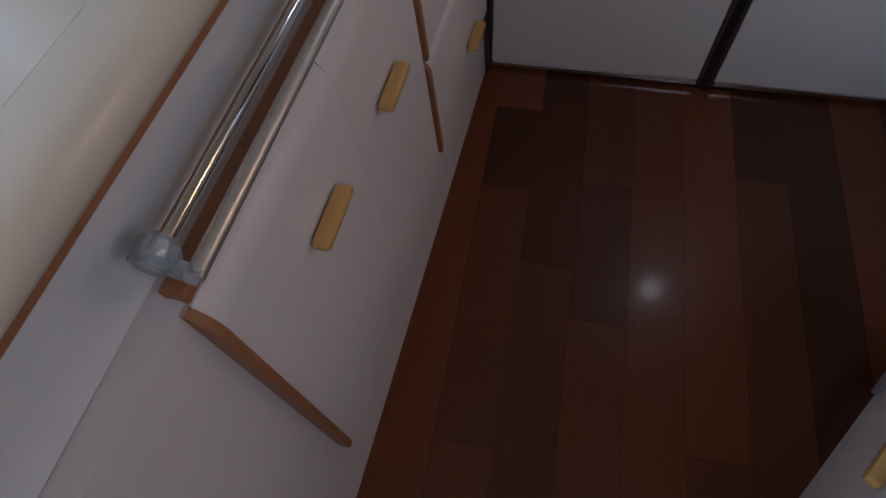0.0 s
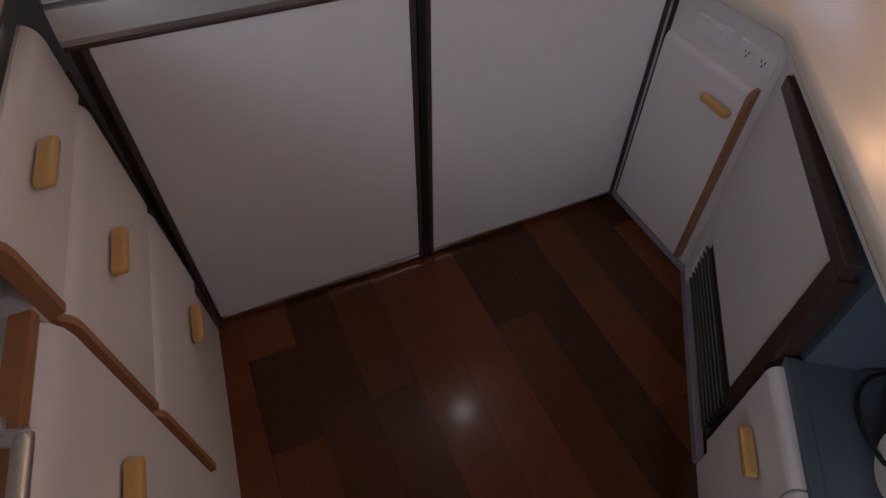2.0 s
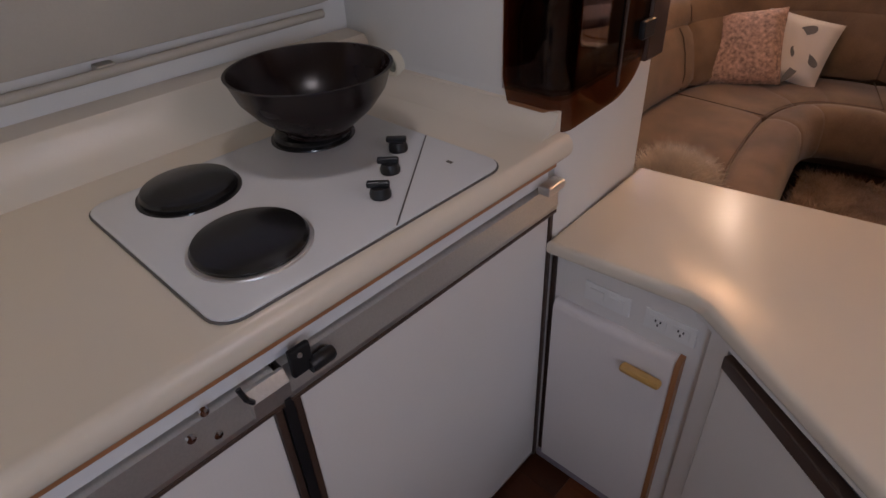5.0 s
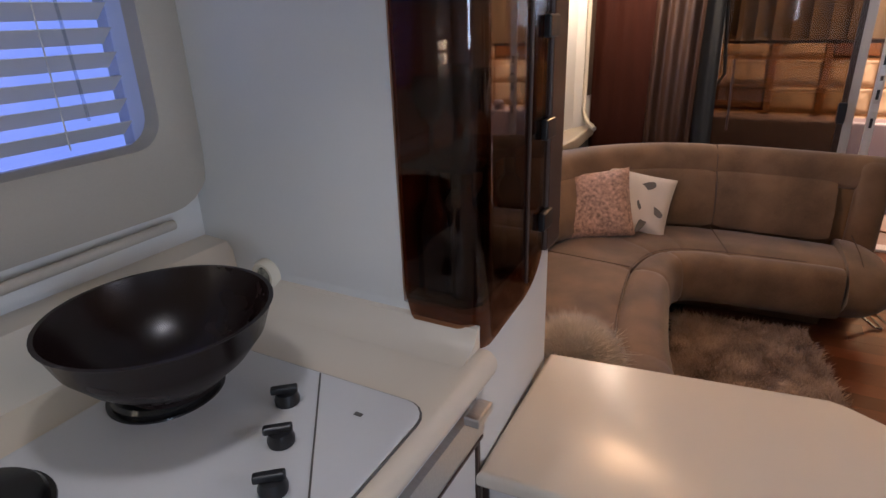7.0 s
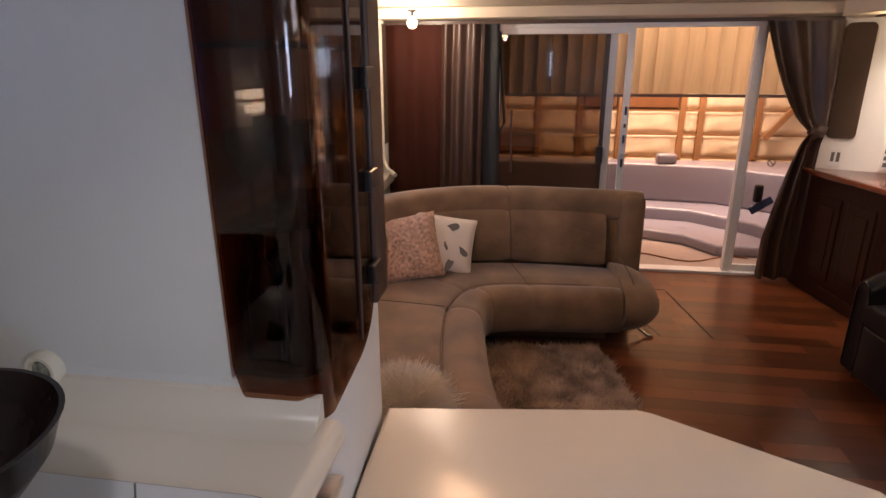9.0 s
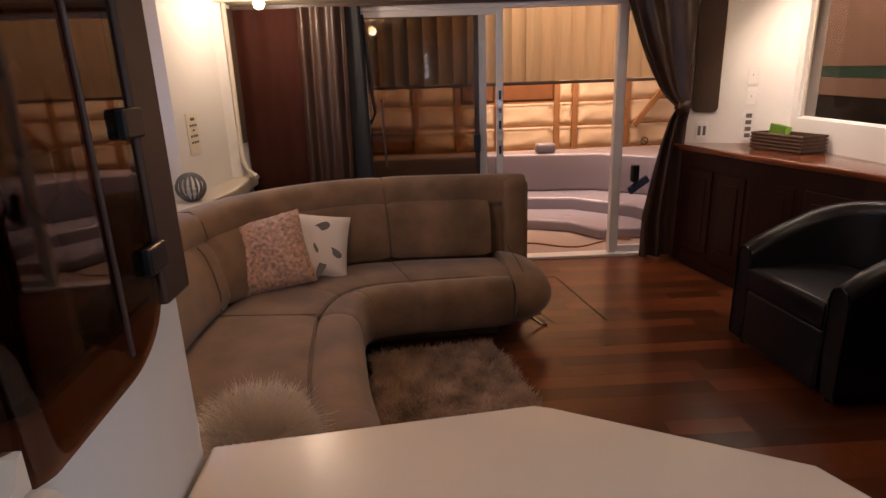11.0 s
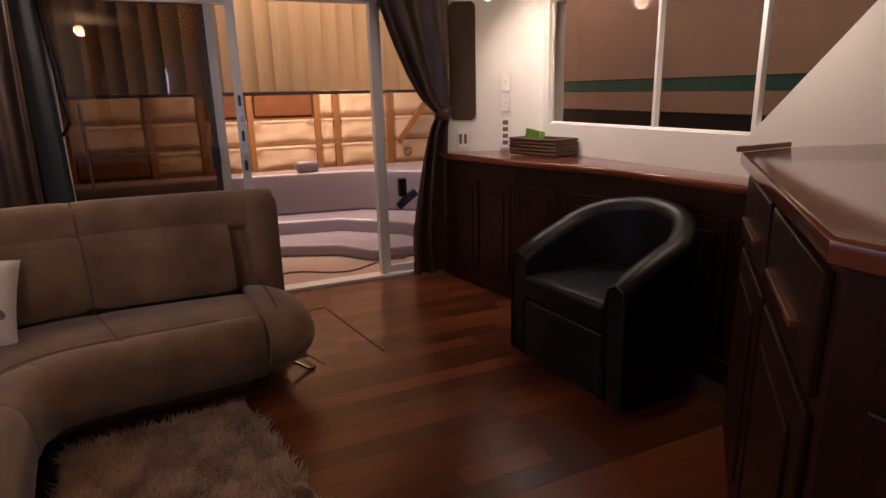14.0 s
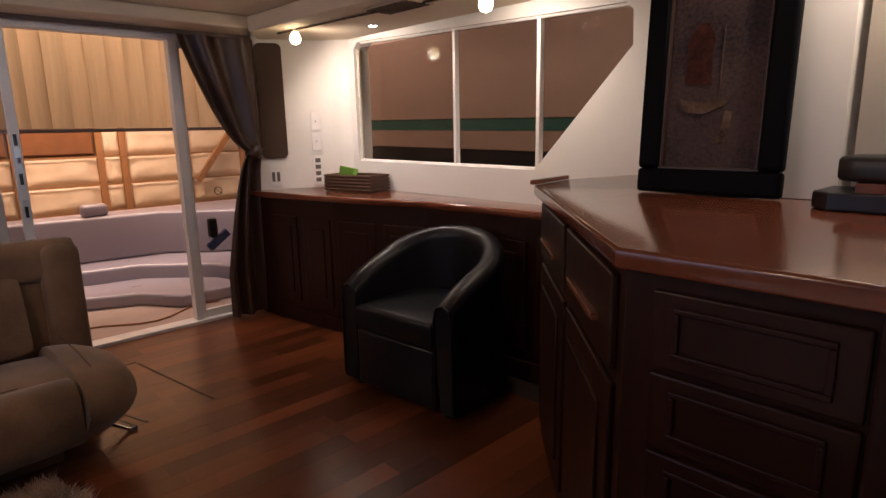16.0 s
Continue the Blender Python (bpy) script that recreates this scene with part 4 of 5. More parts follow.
def pillow(name, m, w_, h, t, material, label, fur=False, marks=False):
    th = thing(name, label=label, category="cushion", m=m)
    bm = bmesh.new()
    n = 18
    for s in (1, -1):
        g = []
        for i in range(n + 1):
            row = []
            for j in range(n + 1):
                u, v = i / n * 2 - 1, j / n * 2 - 1
                pin = 1 - 0.07 * (1 - u * u) * 0 - 0.06 * ((1 - abs(u)) * (abs(v) > 0.999) + (1 - abs(v)) * (abs(u) > 0.999))
                z = t / 2 * ((1 - u ** 4) * (1 - v ** 4)) ** 0.55 + 0.006 * math.sin(7 * u + 3 * v) * (1 - u * u) * (1 - v * v)
                row.append(bm.verts.new((u * w_ / 2 * (1 - 0.05 * (1 - v * v)) , s * z, v * h / 2 * (1 - 0.05 * (1 - u * u)))))
            g.append(row)
        for i in range(n):
            for j in range(n):
                bm.faces.new((g[i][j], g[i + 1][j], g[i + 1][j + 1], g[i][j + 1]))
    bmesh.ops.remove_doubles(bm, verts=bm.verts, dist=1e-4)
    if fur:
        bmesh.ops.scale(bm, vec=(0.78, 0.8, 0.78), verts=bm.verts)
    c = part("cover", bm, material, th, smooth=True)
    if marks:
        for u, v, a, s in ((0.05, 0.09, 25, 1.0), (0.13, -0.05, -35, 0.8), (0.06, -0.12, 70, 0.9), (-0.1, 0.1, 0, 0.9), (0.02, -0.02, 110, 0.5)):
            z = -t / 2 * ((1 - (2 * u / w_) ** 4) * (1 - (2 * v / h) ** 4)) ** 0.55 - 0.0015
            leaf = [(0.055 * s * math.cos(b) * (1 - 0.3 * math.cos(b)), 0.022 * s * math.sin(b)) for b in [k * math.pi / 8 for k in range(16)]]
            part("leaf_print", turned(prism(leaf, -0.0012, 0.0012), Matrix.Translation((u, z, v)) @ Matrix.Rotation(radians(90), 4, "X") @ Matrix.Rotation(radians(a), 4, "Z")), GREY, c, "grey printed leaf")
    if fur:
        rg = random.Random(8)

        def foot(r):
            a, b = r.uniform(0, 2 * math.pi), math.asin(r.uniform(-1, 1))
            d = Vector((math.cos(a) * math.cos(b), math.sin(a) * math.cos(b), math.sin(b)))
            return (d.x * w_ / 2 * 0.9, d.y * t / 2 * 0.9, d.z * h / 2 * 0.9), d

        part("fur", grow(rg, 9000, foot, 0.075, 0.5, 0.0018), FUR, th, "long cream fur", kind="stuff")
    return th


pillow("cushion", pose(-0.36, 2.92, 0.765, -20, -8, 17), 0.47, 0.38, 0.14, CUSHP, "pink-brown plush cushion leaning in the sofa corner")
pillow("cushion", pose(-0.145, 3.10, 0.765, -28, 11, 12), 0.40, 0.34, 0.12, CUSHW, "white cushion with grey leaf print behind the plush one", marks=True)
pillow("fur_cushion", pose(-0.03, 1.53, 0.655, -62, 0, 20), 0.26, 0.24, 0.15, FUR, "cream long-fur cushion lying on the sofa seat", fur=True)

# ---- rug ----
RUG = [(0.17, 2.83), (0.785, 2.89), (0.965, 2.02), (1.0, 1.62), (0.22, 1.62)]
rug = thing("rug", (0.5, 2.3, SF), "brown shaggy rug on the plank floor", "rug")
part("backing", prism(RUG, SF + 0.001, SF + 0.014), SHAG, rug)
rg = random.Random(3)


def in_rug(r):
    while True:
        x, y = r.uniform(0.17, 1.0), r.uniform(1.62, 2.89)
        ok = all((b[0] - a[0]) * (y - a[1]) - (b[1] - a[1]) * (x - a[0]) < 0 for a, b in zip(RUG, RUG[1:] + RUG[:1]))
        if ok:
            s = noise.noise((x * 9, y * 9, 0.3))
            t = noise.noise((x * 9, y * 9, 7.3))
            return (x, y, SF + 0.010), (s * 1.9, t * 1.9, 0.8)


part("shag", grow(rg, 22000, in_rug, 0.05, 0.45, 0.0034), SHAG, rug, "long uneven pile", kind="stuff")

# ---- black tub chair ----
# the shell is a little wider than deep
tc = thing("armchair", label="black leather tub armchair on the plank floor", category="armchair", m=pose(2.335, 2.525, SF, 0, 0, -85) @ Matrix.Diagonal((1.1, 0.95, 1.03, 1)))


def tub_outline(r, yf, n=26):
    """A U open to -y: from the left arm's front round the back to the right arm's front."""
    pts = [(-r, yf + (0.0 - yf) * k / 6) for k in range(6)]
    pts += [(-r * math.cos(a), r * math.sin(a)) for a in [math.pi * k / n for k in range(n + 1)]]
    pts += [(r, 0.0 + (yf - 0.0) * k / 6) for k in range(1, 7)]
    return pts


def tub_shell():
    bm = bmesh.new()
    yf, ro, ri = -0.30, 0.325, 0.225
    O, I = tub_outline(ro, yf), tub_outline(ri, yf)
    n = len(O)
    loops = []
    for (ox, oy), (ix, iy), k in zip(O, I, range(n)):
        t = k / (n - 1)
        top = 0.50 + 0.23 * math.sin(math.pi * t) ** 0.8
        o, i_ = Vector((ox, oy)), Vector((ix, iy))
        ring = [(o, 0.03), (o * 1.0, top - 0.05)]
        for a in (0.3, 0.8, 1.3, 1.85, 2.35, 2.85):
            c = o.lerp(i_, 0.5 - 0.5 * math.cos(a))
            ring.append((c, top - 0.05 + 0.05 * math.sin(a)))
        ring += [(i_, top - 0.06), (i_, 0.30), (i_.lerp(o, 0.3), 0.03)]
        loops.append([bm.verts.new((p.x, p.y * 0.97, z)) for p, z in ring])
    m = len(loops[0])
    for a, b in zip(loops, loops[1:]):
        for j in range(m):
            bm.faces.new((a[j], a[(j + 1) % m], b[(j + 1) % m], b[j]))
    bm.faces.new(loops[0])
    bm.faces.new(loops[-1])
    return bm


part("shell", tub_shell(), LEATH, tc, "black leather tub shell with padded rim", smooth=True)
part("seat_cushion", prism([(x * 0.222, y) for x, y in ((-1, -0.305), (1, -0.305), (1, 0.0), (0.9, 0.1), (0.6, 0.18), (0, 0.215), (-0.6, 0.18), (-0.9, 0.1), (-1, 0.0))], 0.29, 0.415, 0.03, 4), LEATH, tc, smooth=True)
part("front_panel", box(-0.224, 0.224, -0.30, -0.24, 0.03, 0.295, 0.012, 3), LEATH, tc, smooth=True)
for x in (-0.275, 0.275):
    part("arm_front_welt", tube([(x - 0.045, -0.296, 0.05), (x - 0.045, -0.296, 0.44), (x - 0.03, -0.296, 0.485), (x, -0.296, 0.50), (x + 0.03, -0.296, 0.485), (x + 0.045, -0.296, 0.44), (x + 0.045, -0.296, 0.05)], 0.004, 6), LEATH, tc, smooth=True)
for x, y in ((-0.26, -0.25), (0.26, -0.25), (-0.2, 0.22), (0.2, 0.22)):
    part("foot", lathe([(0, 0), (0.02, 0), (0.024, 0.03), (0, 0.03)], 12, (x, y, 0)), BLACK, tc)

# ---- starboard side cabinet with ledge ----
sc = thing("side_cabinet", (2.6, 3.0, SF), "dark cherry side cabinet with panelled front under the window", "cabinet")
FACE = [(2.29, 4.235), (2.31, 4.10), (2.42, 3.50), (2.62, 2.85), (2.68, 2.2), (2.70, 1.8)]
WALLSIDE = [(2.868, 1.8), (2.868, 3.898), (2.80, 3.955), (2.74, 4.055), (2.56, 4.125), (2.33, 4.235)]
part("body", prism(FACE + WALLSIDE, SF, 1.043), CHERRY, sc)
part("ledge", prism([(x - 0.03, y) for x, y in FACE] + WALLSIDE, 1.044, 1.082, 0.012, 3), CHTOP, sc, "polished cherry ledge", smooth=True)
for (ax, ay), (bx, by) in zip(FACE, FACE[1:]):
    a, b = Vector((ax, ay)), Vector((bx, by))
    L = (b - a).length
    if L < 0.3:
        continue
    n = max(1, round(L / 0.3))
    ang = math.degrees(math.atan2(b.y - a.y, b.x - a.x))
    M = pose(a.x, a.y, SF, 0, 0, ang)
    for k in range(n):
        x0, x1 = L * k / n + 0.03, L * (k + 1) / n - 0.03
        bm = box(x0, x1, -0.010, 0.004, 0.14, 0.70, 0.005)
        f = part("panel", turned(bm, M), CHERRY, sc)
        part("raised_field", turned(box(x0 + 0.05, x1 - 0.05, -0.017, -0.008, 0.20, 0.64, 0.006), M), CHERRY, f)
    part("plinth", turned(box(0, L, -0.014, 0.004, 0.0, 0.09, 0.003), M), CHERRY, sc)

bx = thing("basket", (2.76, 3.72, 1.083), "dark brown wicker basket on the cherry ledge", "basket")
BM = pose(2.715, 3.66, 1.083, 0, 0, -76)
bm = bmesh.new()
for (x0, x1, y0, y1) in ((-0.19, 0.19, -0.09, -0.078), (-0.19, 0.19, 0.078, 0.09), (-0.19, -0.178, -0.078, 0.078), (0.178, 0.19, -0.078, 0.078)):
    add_box(bm, x0, x1, y0, y1, 0.0, 0.105, 0.003)
add_box(bm, -0.178, 0.178, -0.078, 0.078, 0.0, 0.008)
part("wall", turned(bm, BM), WICK, bx)
for k in range(5):
    z = 0.012 + k * 0.021
    part("weave", turned(tube([(-0.192, -0.092, z), (0.192, -0.092, z), (0.192, 0.092, z), (-0.192, 0.092, z), (-0.192, -0.092, z)], 0.0085, 6), BM), WICK, bx)
gc = thing("green_card", (2.72, 3.84, 1.05), "green folded card standing in the basket", "card")
part("leaf", turned(box(-0.05, 0.05, -0.004, 0.004, 0.02, 0.155, 0.002), pose(2.69, 3.76, 1.083, 8, 12, -60)), GREEN, gc)
part("leaf", turned(box(-0.05, 0.05, -0.004, 0.004, 0.02, 0.145, 0.002), pose(2.715, 3.775, 1.083, -8, 12, -60)), GREEN, gc)

# ---- bar cabinet ----
bar = thing("bar_cabinet", (1.9, 1.3, SF), "dark cherry bar cabinet with drawers and angled front", "cabinet")
BARP = [(1.475, 0.35), (1.475, 1.05), (2.31, 1.86), (2.50, 1.88), (2.86, 1.79), (2.86, 0.35)]
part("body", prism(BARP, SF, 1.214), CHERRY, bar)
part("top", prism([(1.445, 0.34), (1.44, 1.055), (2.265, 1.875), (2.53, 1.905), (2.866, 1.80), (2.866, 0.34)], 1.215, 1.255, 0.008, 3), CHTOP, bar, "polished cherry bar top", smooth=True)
part("top_lip", turned(box(0, 0.27, 0.0, 0.02, 1.255, 1.272, 0.003), pose(2.262, 1.872, 0, 0, 0, 6)), CHTOP, bar)
FA, FB = pose(2.31, 1.86, 0, 0, 0, -135.9), pose(1.475, 1.05, 0, 0, 0, -90)
LA = math.dist((2.31, 1.86), (1.475, 1.05))
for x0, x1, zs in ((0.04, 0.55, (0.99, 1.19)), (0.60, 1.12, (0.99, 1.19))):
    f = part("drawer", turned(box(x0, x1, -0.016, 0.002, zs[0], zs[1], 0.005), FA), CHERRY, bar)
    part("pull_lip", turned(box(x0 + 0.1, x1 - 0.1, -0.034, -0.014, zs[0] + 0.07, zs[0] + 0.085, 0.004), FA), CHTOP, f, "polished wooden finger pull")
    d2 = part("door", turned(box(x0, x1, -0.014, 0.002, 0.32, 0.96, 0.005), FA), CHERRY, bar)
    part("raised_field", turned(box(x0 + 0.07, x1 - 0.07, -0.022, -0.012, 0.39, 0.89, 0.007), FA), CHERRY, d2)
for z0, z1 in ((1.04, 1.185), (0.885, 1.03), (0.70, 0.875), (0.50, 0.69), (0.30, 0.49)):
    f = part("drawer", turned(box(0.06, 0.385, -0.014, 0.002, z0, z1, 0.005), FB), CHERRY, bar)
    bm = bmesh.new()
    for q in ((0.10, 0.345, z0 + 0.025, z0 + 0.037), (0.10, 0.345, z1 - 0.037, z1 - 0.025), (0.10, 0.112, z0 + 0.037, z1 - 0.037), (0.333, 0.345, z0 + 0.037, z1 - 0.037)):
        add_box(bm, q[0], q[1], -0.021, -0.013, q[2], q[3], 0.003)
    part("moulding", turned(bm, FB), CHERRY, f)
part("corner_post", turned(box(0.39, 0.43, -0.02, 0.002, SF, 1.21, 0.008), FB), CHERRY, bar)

# painting on the bar top
PT = pose(2.315, 1.256, 1.257, 0, 0, -89)
pt = thing("painting", label="framed dusk harbour painting leaning on the white pillar", category="painting", m=PT @ pose(0, 0, 0, -3))
W2, HH = 0.212, 0.86
part("canvas", box(-0.15, 0.15, -0.012, -0.004, 0.07, HH - 0.07), CANV, pt, "dark dusk seascape")
bm = bmesh.new()
for q in ((-W2, W2, 0.0, 0.075), (-W2, W2, HH - 0.075, HH), (-W2, -W2 + 0.068, 0.075, HH - 0.075), (W2 - 0.068, W2, 0.075, HH - 0.075)):
    add_box(bm, q[0], q[1], -0.04, 0.0, q[2], q[3], 0.012, 3)
part("frame", bm, FRAMEB, pt, "wide black frame")
bm = bmesh.new()
for q in ((-0.15, 0.15, 0.07, 0.082), (-0.15, 0.15, HH - 0.082, HH - 0.07), (-0.15, -0.138, 0.082, HH - 0.082), (0.138, 0.15, 0.082, HH - 0.082)):
    add_box(bm, q[0], q[1], -0.028, -0.012, q[2], q[3], 0.003)
part("slip", bm, DKTRIM, pt)
part("painted_mill", vprism([(-0.09, 0.33), (-0.012, 0.325), (-0.016, 0.44), (-0.008, 0.45), (-0.028, 0.50), (-0.06, 0.505), (-0.092, 0.44), (-0.085, 0.43)], -0.0145, -0.0125), PBROWN, pt)
part("painted_boat", vprism([(-0.10, 0.285), (-0.085, 0.245), (-0.02, 0.24), (0.035, 0.265), (0.055, 0.29), (-0.02, 0.272)], -0.0155, -0.0135), PTAN, pt)
part("painted_mast", vprism([(0.014, 0.28), (0.017, 0.28), (0.017, 0.49), (0.014, 0.49)], -0.0145, -0.0125), PTAN, pt)
part("painted_reflection", vprism([(0.01, 0.155), (0.05, 0.16), (0.035, 0.19), (0.055, 0.20), (0.055, 0.245), (0.035, 0.25), (0.028, 0.20)], -0.0145, -0.0125), PTAN, pt)

ty = thing("tray", (2.2, 0.7, 1.256), "black paper tray on the bar top", "tray")
part("body", prism([(2.15, 0.55), (2.15, 0.90), (2.20, 0.945), (2.35, 0.94), (2.35, 0.55)], 1.256, 1.30, 0.006), BLACK, ty)
part("shelf", prism([(2.19, 0.55), (2.19, 0.86), (2.22, 0.90), (2.35, 0.90), (2.35, 0.55)], 1.325, 1.385, 0.012, 3), BLACK, ty, smooth=True)
part("paper", box(2.17, 2.34, 0.60, 0.85, 1.301, 1.324), CHTOP, ty)
st = thing("bar_stool", (1.38, 0.4, 0.025), "taupe upholstered stool back beside the bar", "stool")
part("backrest", box(1.36, 1.44, 0.22, 0.60, 0.99, 1.235, 0.03, 4), SUEDE, st, smooth=True)
part("lower_pad", box(1.34, 1.44, 0.2, 0.58, 0.917, 0.975, 0.03, 4), SUEDE, st, smooth=True)
part("post", tube([(1.41, 0.4, GF), (1.41, 0.4, 1.05)], 0.02, 12), CHROME, st)

# ---- starboard window ----
w2 = thing("window_2", (2.9, 2.9, 1.2), "raked three-pane side window with bright metal frame", "window", kind="structure")
CEN = (2.85, 1.62)
for ya, yb in ((3.835, 2.95), (2.91, 2.365), (2.325, 1.84)):
    if yb > 2:
        poly = [(ya, 1.262), (yb, 1.262), (yb, 2.0), (ya, 2.0)]
    else:
        poly = [(ya, 1.28), (1.845, 1.80), (1.845, 1.96), (ya, 1.985)]
    ob = part("pane", xprism(poly, 2.915, 2.92), DKTINT, w2)
    ob.visible_shadow = False
for y in (2.93, 2.345):
    part("mullion", box(2.895, 2.93, y - 0.011, y + 0.011, 1.262, 2.0, 0.003), ALU, w2)
for k in range(len(win_poly)):
    a, b = win_poly[k], win_poly[(k + 1) % len(win_poly)]
    if math.dist(a, b) > 0.3:
        part("window_frame", tube([(2.905, *a), (2.905, *b)], 0.012, 8), ALU if k in (0, 4) else PAD, w2)

# ---- aft sliding door ----
sd = thing("door_1", (0.9, 4.3, SF), "sliding glass door with white metal frame, partly open", "door", kind="structure")
part("head", box(-0.02, 2.33, 4.315, 4.395, 2.02, 2.06, 0.003), ALU, sd)
part("sill", box(-0.02, 2.33, 4.29, 4.40, SF - 0.02, SF + 0.02, 0.003), ALU, sd)
part("post", box(1.85, 1.905, 4.315, 4.38, SF + 0.02, 2.02, 0.004), ALU, sd)
for nm, x0, x1, y0, gm in (("fixed_panel", -0.02, 0.90, 4.36, TINT), ("sliding_panel", 0.06, 1.05, 4.322, PANE), ("side_panel", 1.905, 2.33, 4.34, PANE)):
    f = None
    bm = bmesh.new()
    wd = 0.048 if nm != "side_panel" else 0.02
    for q in ((x0, x0 + wd, SF + 0.02, 2.02), (x1 - wd, x1, SF + 0.02, 2.02), (x0 + wd, x1 - wd, SF + 0.02, SF + 0.07), (x0 + wd, x1 - wd, 1.98, 2.02)):
        add_box(bm, q[0], q[1], y0, y0 + 0.03, q[2], q[3], 0.003)
    f = part(nm, bm, DKTRIM if nm == "fixed_panel" else ALU, sd)
    ob = part("glass", box(x0 + wd, x1 - wd, y0 + 0.012, y0 + 0.017, SF + 0.07, 1.98), gm, f)
    ob.visible_shadow = False
lk = part("lock", box(1.008, 1.042, 4.306, 4.322, 1.19, 1.48, 0.004), STEEL, sd, "metal lock plate")
part("lever", box(1.016, 1.034, 4.29, 4.306, 1.33, 1.36, 0.003), CHROME, lk)
for z in (1.07, 1.245, 1.45):
    part("lock_slot", box(1.017, 1.033, 4.302, 4.3055 if z < 1.2 else 4.3065, z - 0.03, z + 0.03, 0.001), BLACK, sd, "black slot")
part("meeting_stile", box(0.885, 0.935, 4.3535, 4.3595, SF + 0.07, 1.98), ALU, sd, "white inner stile")
part("key_plate", box(1.01, 1.04, 4.308, 4.321, 1.06, 1.14, 0.003), STEEL, sd)
part("handle", box(0.835, 0.885, 4.29, 4.321, 1.06, 1.19, 0.008), BLACK, sd, "black grab handle")
part("stop_sticker_ring", turned(lathe([(0.022, 0), (0.028, 0), (0.028, 0.001), (0.022, 0.001), (0.022, 0)], 28), Matrix.Translation((2.085, 4.345, 1.09)) @ Matrix.Rotation(radians(90), 4, "X")), BLACK, sd)
part("stop_sticker_bar", turned(box(-0.024, 0.024, -0.0005, 0.0005, -0.003, 0.003), Matrix.Translation((2.085, 4.344, 1.09)) @ Matrix.Rotation(radians(45), 4, "Y")), BLACK, sd)
part("black_frame_bar", tube([(0.10, 4.30, 2.0), (0.135, 4.30, 1.5), (0.15, 4.30, 1.36), (0.12, 4.30, 1.30), (0.05, 4.30, 1.27)], 0.012, 8), BLACK, sd, "black bent handle bar")
part("chain", tube([(0.20, 4.30, 1.45), (0.205, 4.302, 1.2), (0.21, 4.30, 0.98)], 0.008, 6), DKTRIM, sd)


def drape(x0, x1, y, z0, z1, folds, amp, seed=0, lean=0.0):
    def fn(u, v):
        x = x0 + (x1 - x0) * u + lean * (1 - v)
        a = amp * (0.7 + 0.3 * math.sin(5 * u + seed))
        return x, y + a * math.sin(2 * math.pi * folds * u + seed + 0.4 * math.sin(3 * v)), z0 + (z1 - z0) * v
    return sheet(fn, 70, 14, 0.004)


c = thing("curtain", (-0.5, 4.2, SF), "dark red-brown curtain hanging straight beside the pillar", "curtain", group="salon curtains")
part("cloth", drape(-0.735, -0.30, 4.24, 0.5, 2.045, 3, 0.009, 1), CURTR, c, smooth=True)
c = thing("curtain", (-0.15, 4.2, SF), "dark satin curtain drawn aside in folds", "curtain", group="salon curtains")
part("cloth", drape(-0.315, 0.0, 4.20, 0.5, 2.045, 3.2, 0.03, 2, -0.02), CURT, c, smooth=True)
c = thing("curtain", (0.05, 4.2, SF), "narrow black lining curtain", "curtain", group="salon curtains")
part("cloth", drape(-0.03, 0.10, 4.225, 0.5, 2.045, 1.5, 0.012, 3, 0.03), NAVY, c, smooth=True)


def tied(u, v):
    """A curtain gathered to a knot part of the way down."""
    z = SF + 0.015 + (2.045 - SF - 0.015) * v
    k = 1.335
    if z > k:
        t = (z - k) / (2.045 - k)
        s = t ** 0.62
        left, right = 2.235 + (1.855 - 2.235) * s, 2.315 + (2.34 - 2.315) * s
    else:
        t = (k - z) / (k - SF)
        s = min(1, t * 1.4) ** 0.7
        left, right = 2.225 + (2.055 - 2.225) * s, 2.315 + (2.30 - 2.315) * s
    pinch = min(1, abs(z - k) / 0.3)
    x = left + (right - left) * u
    y = 4.215 - 0.03 * (1 - pinch) + (0.012 + 0.02 * pinch) * math.sin(2 * math.pi * (2.6 * u + 0.5 * math.sin(2.2 * u + 1.0)) + 2.5 * v) - 0.03 * math.exp(-((z - k) / 0.06) ** 2)
    return x, y, z


c = thing("curtain", (2.2, 4.2, SF), "dark satin curtain knotted back beside the door", "curtain", group="salon curtains")
part("cloth", sheet(tied, 60, 60, 0.005), CURT, c, smooth=True)
bm = bmesh.new()
bmesh.ops.create_uvsphere(bm, u_segments=20, v_segments=12, radius=1)
for v in bm.verts:
    n_ = 1 + 0.15 * math.sin(6 * v.co.x + 9 * v.co.z)
    v.co = Vector((2.275 + v.co.x * 0.062 * n_, 4.165 + v.co.y * 0.045, 1.335 + v.co.z * 0.048 * n_ + 0.25 * v.co.x * 0.05))
part("knot", bm, CURT, c, smooth=True)

# ---- wall plates, speakers, ceiling lamps ----
CW = pose(2.33, 4.24, 0, 0, 0, -25.5)


def plate(name, m, w_, h, mt, label, cat, marks=()):
    o = thing(name, label=label, category=cat, m=m)
    part("plate", turned(prism(rounded(w_, h, 0.008, 3), 0, 0.008, 0.002), Matrix.Rotation(radians(90), 4, "X")), mt, o)
    for x, z, a, b, mm in marks:
        part("insert", box(x - a, x + a, -0.012, -0.008, z - b, z + b, 0.001), mm, o)
    return o


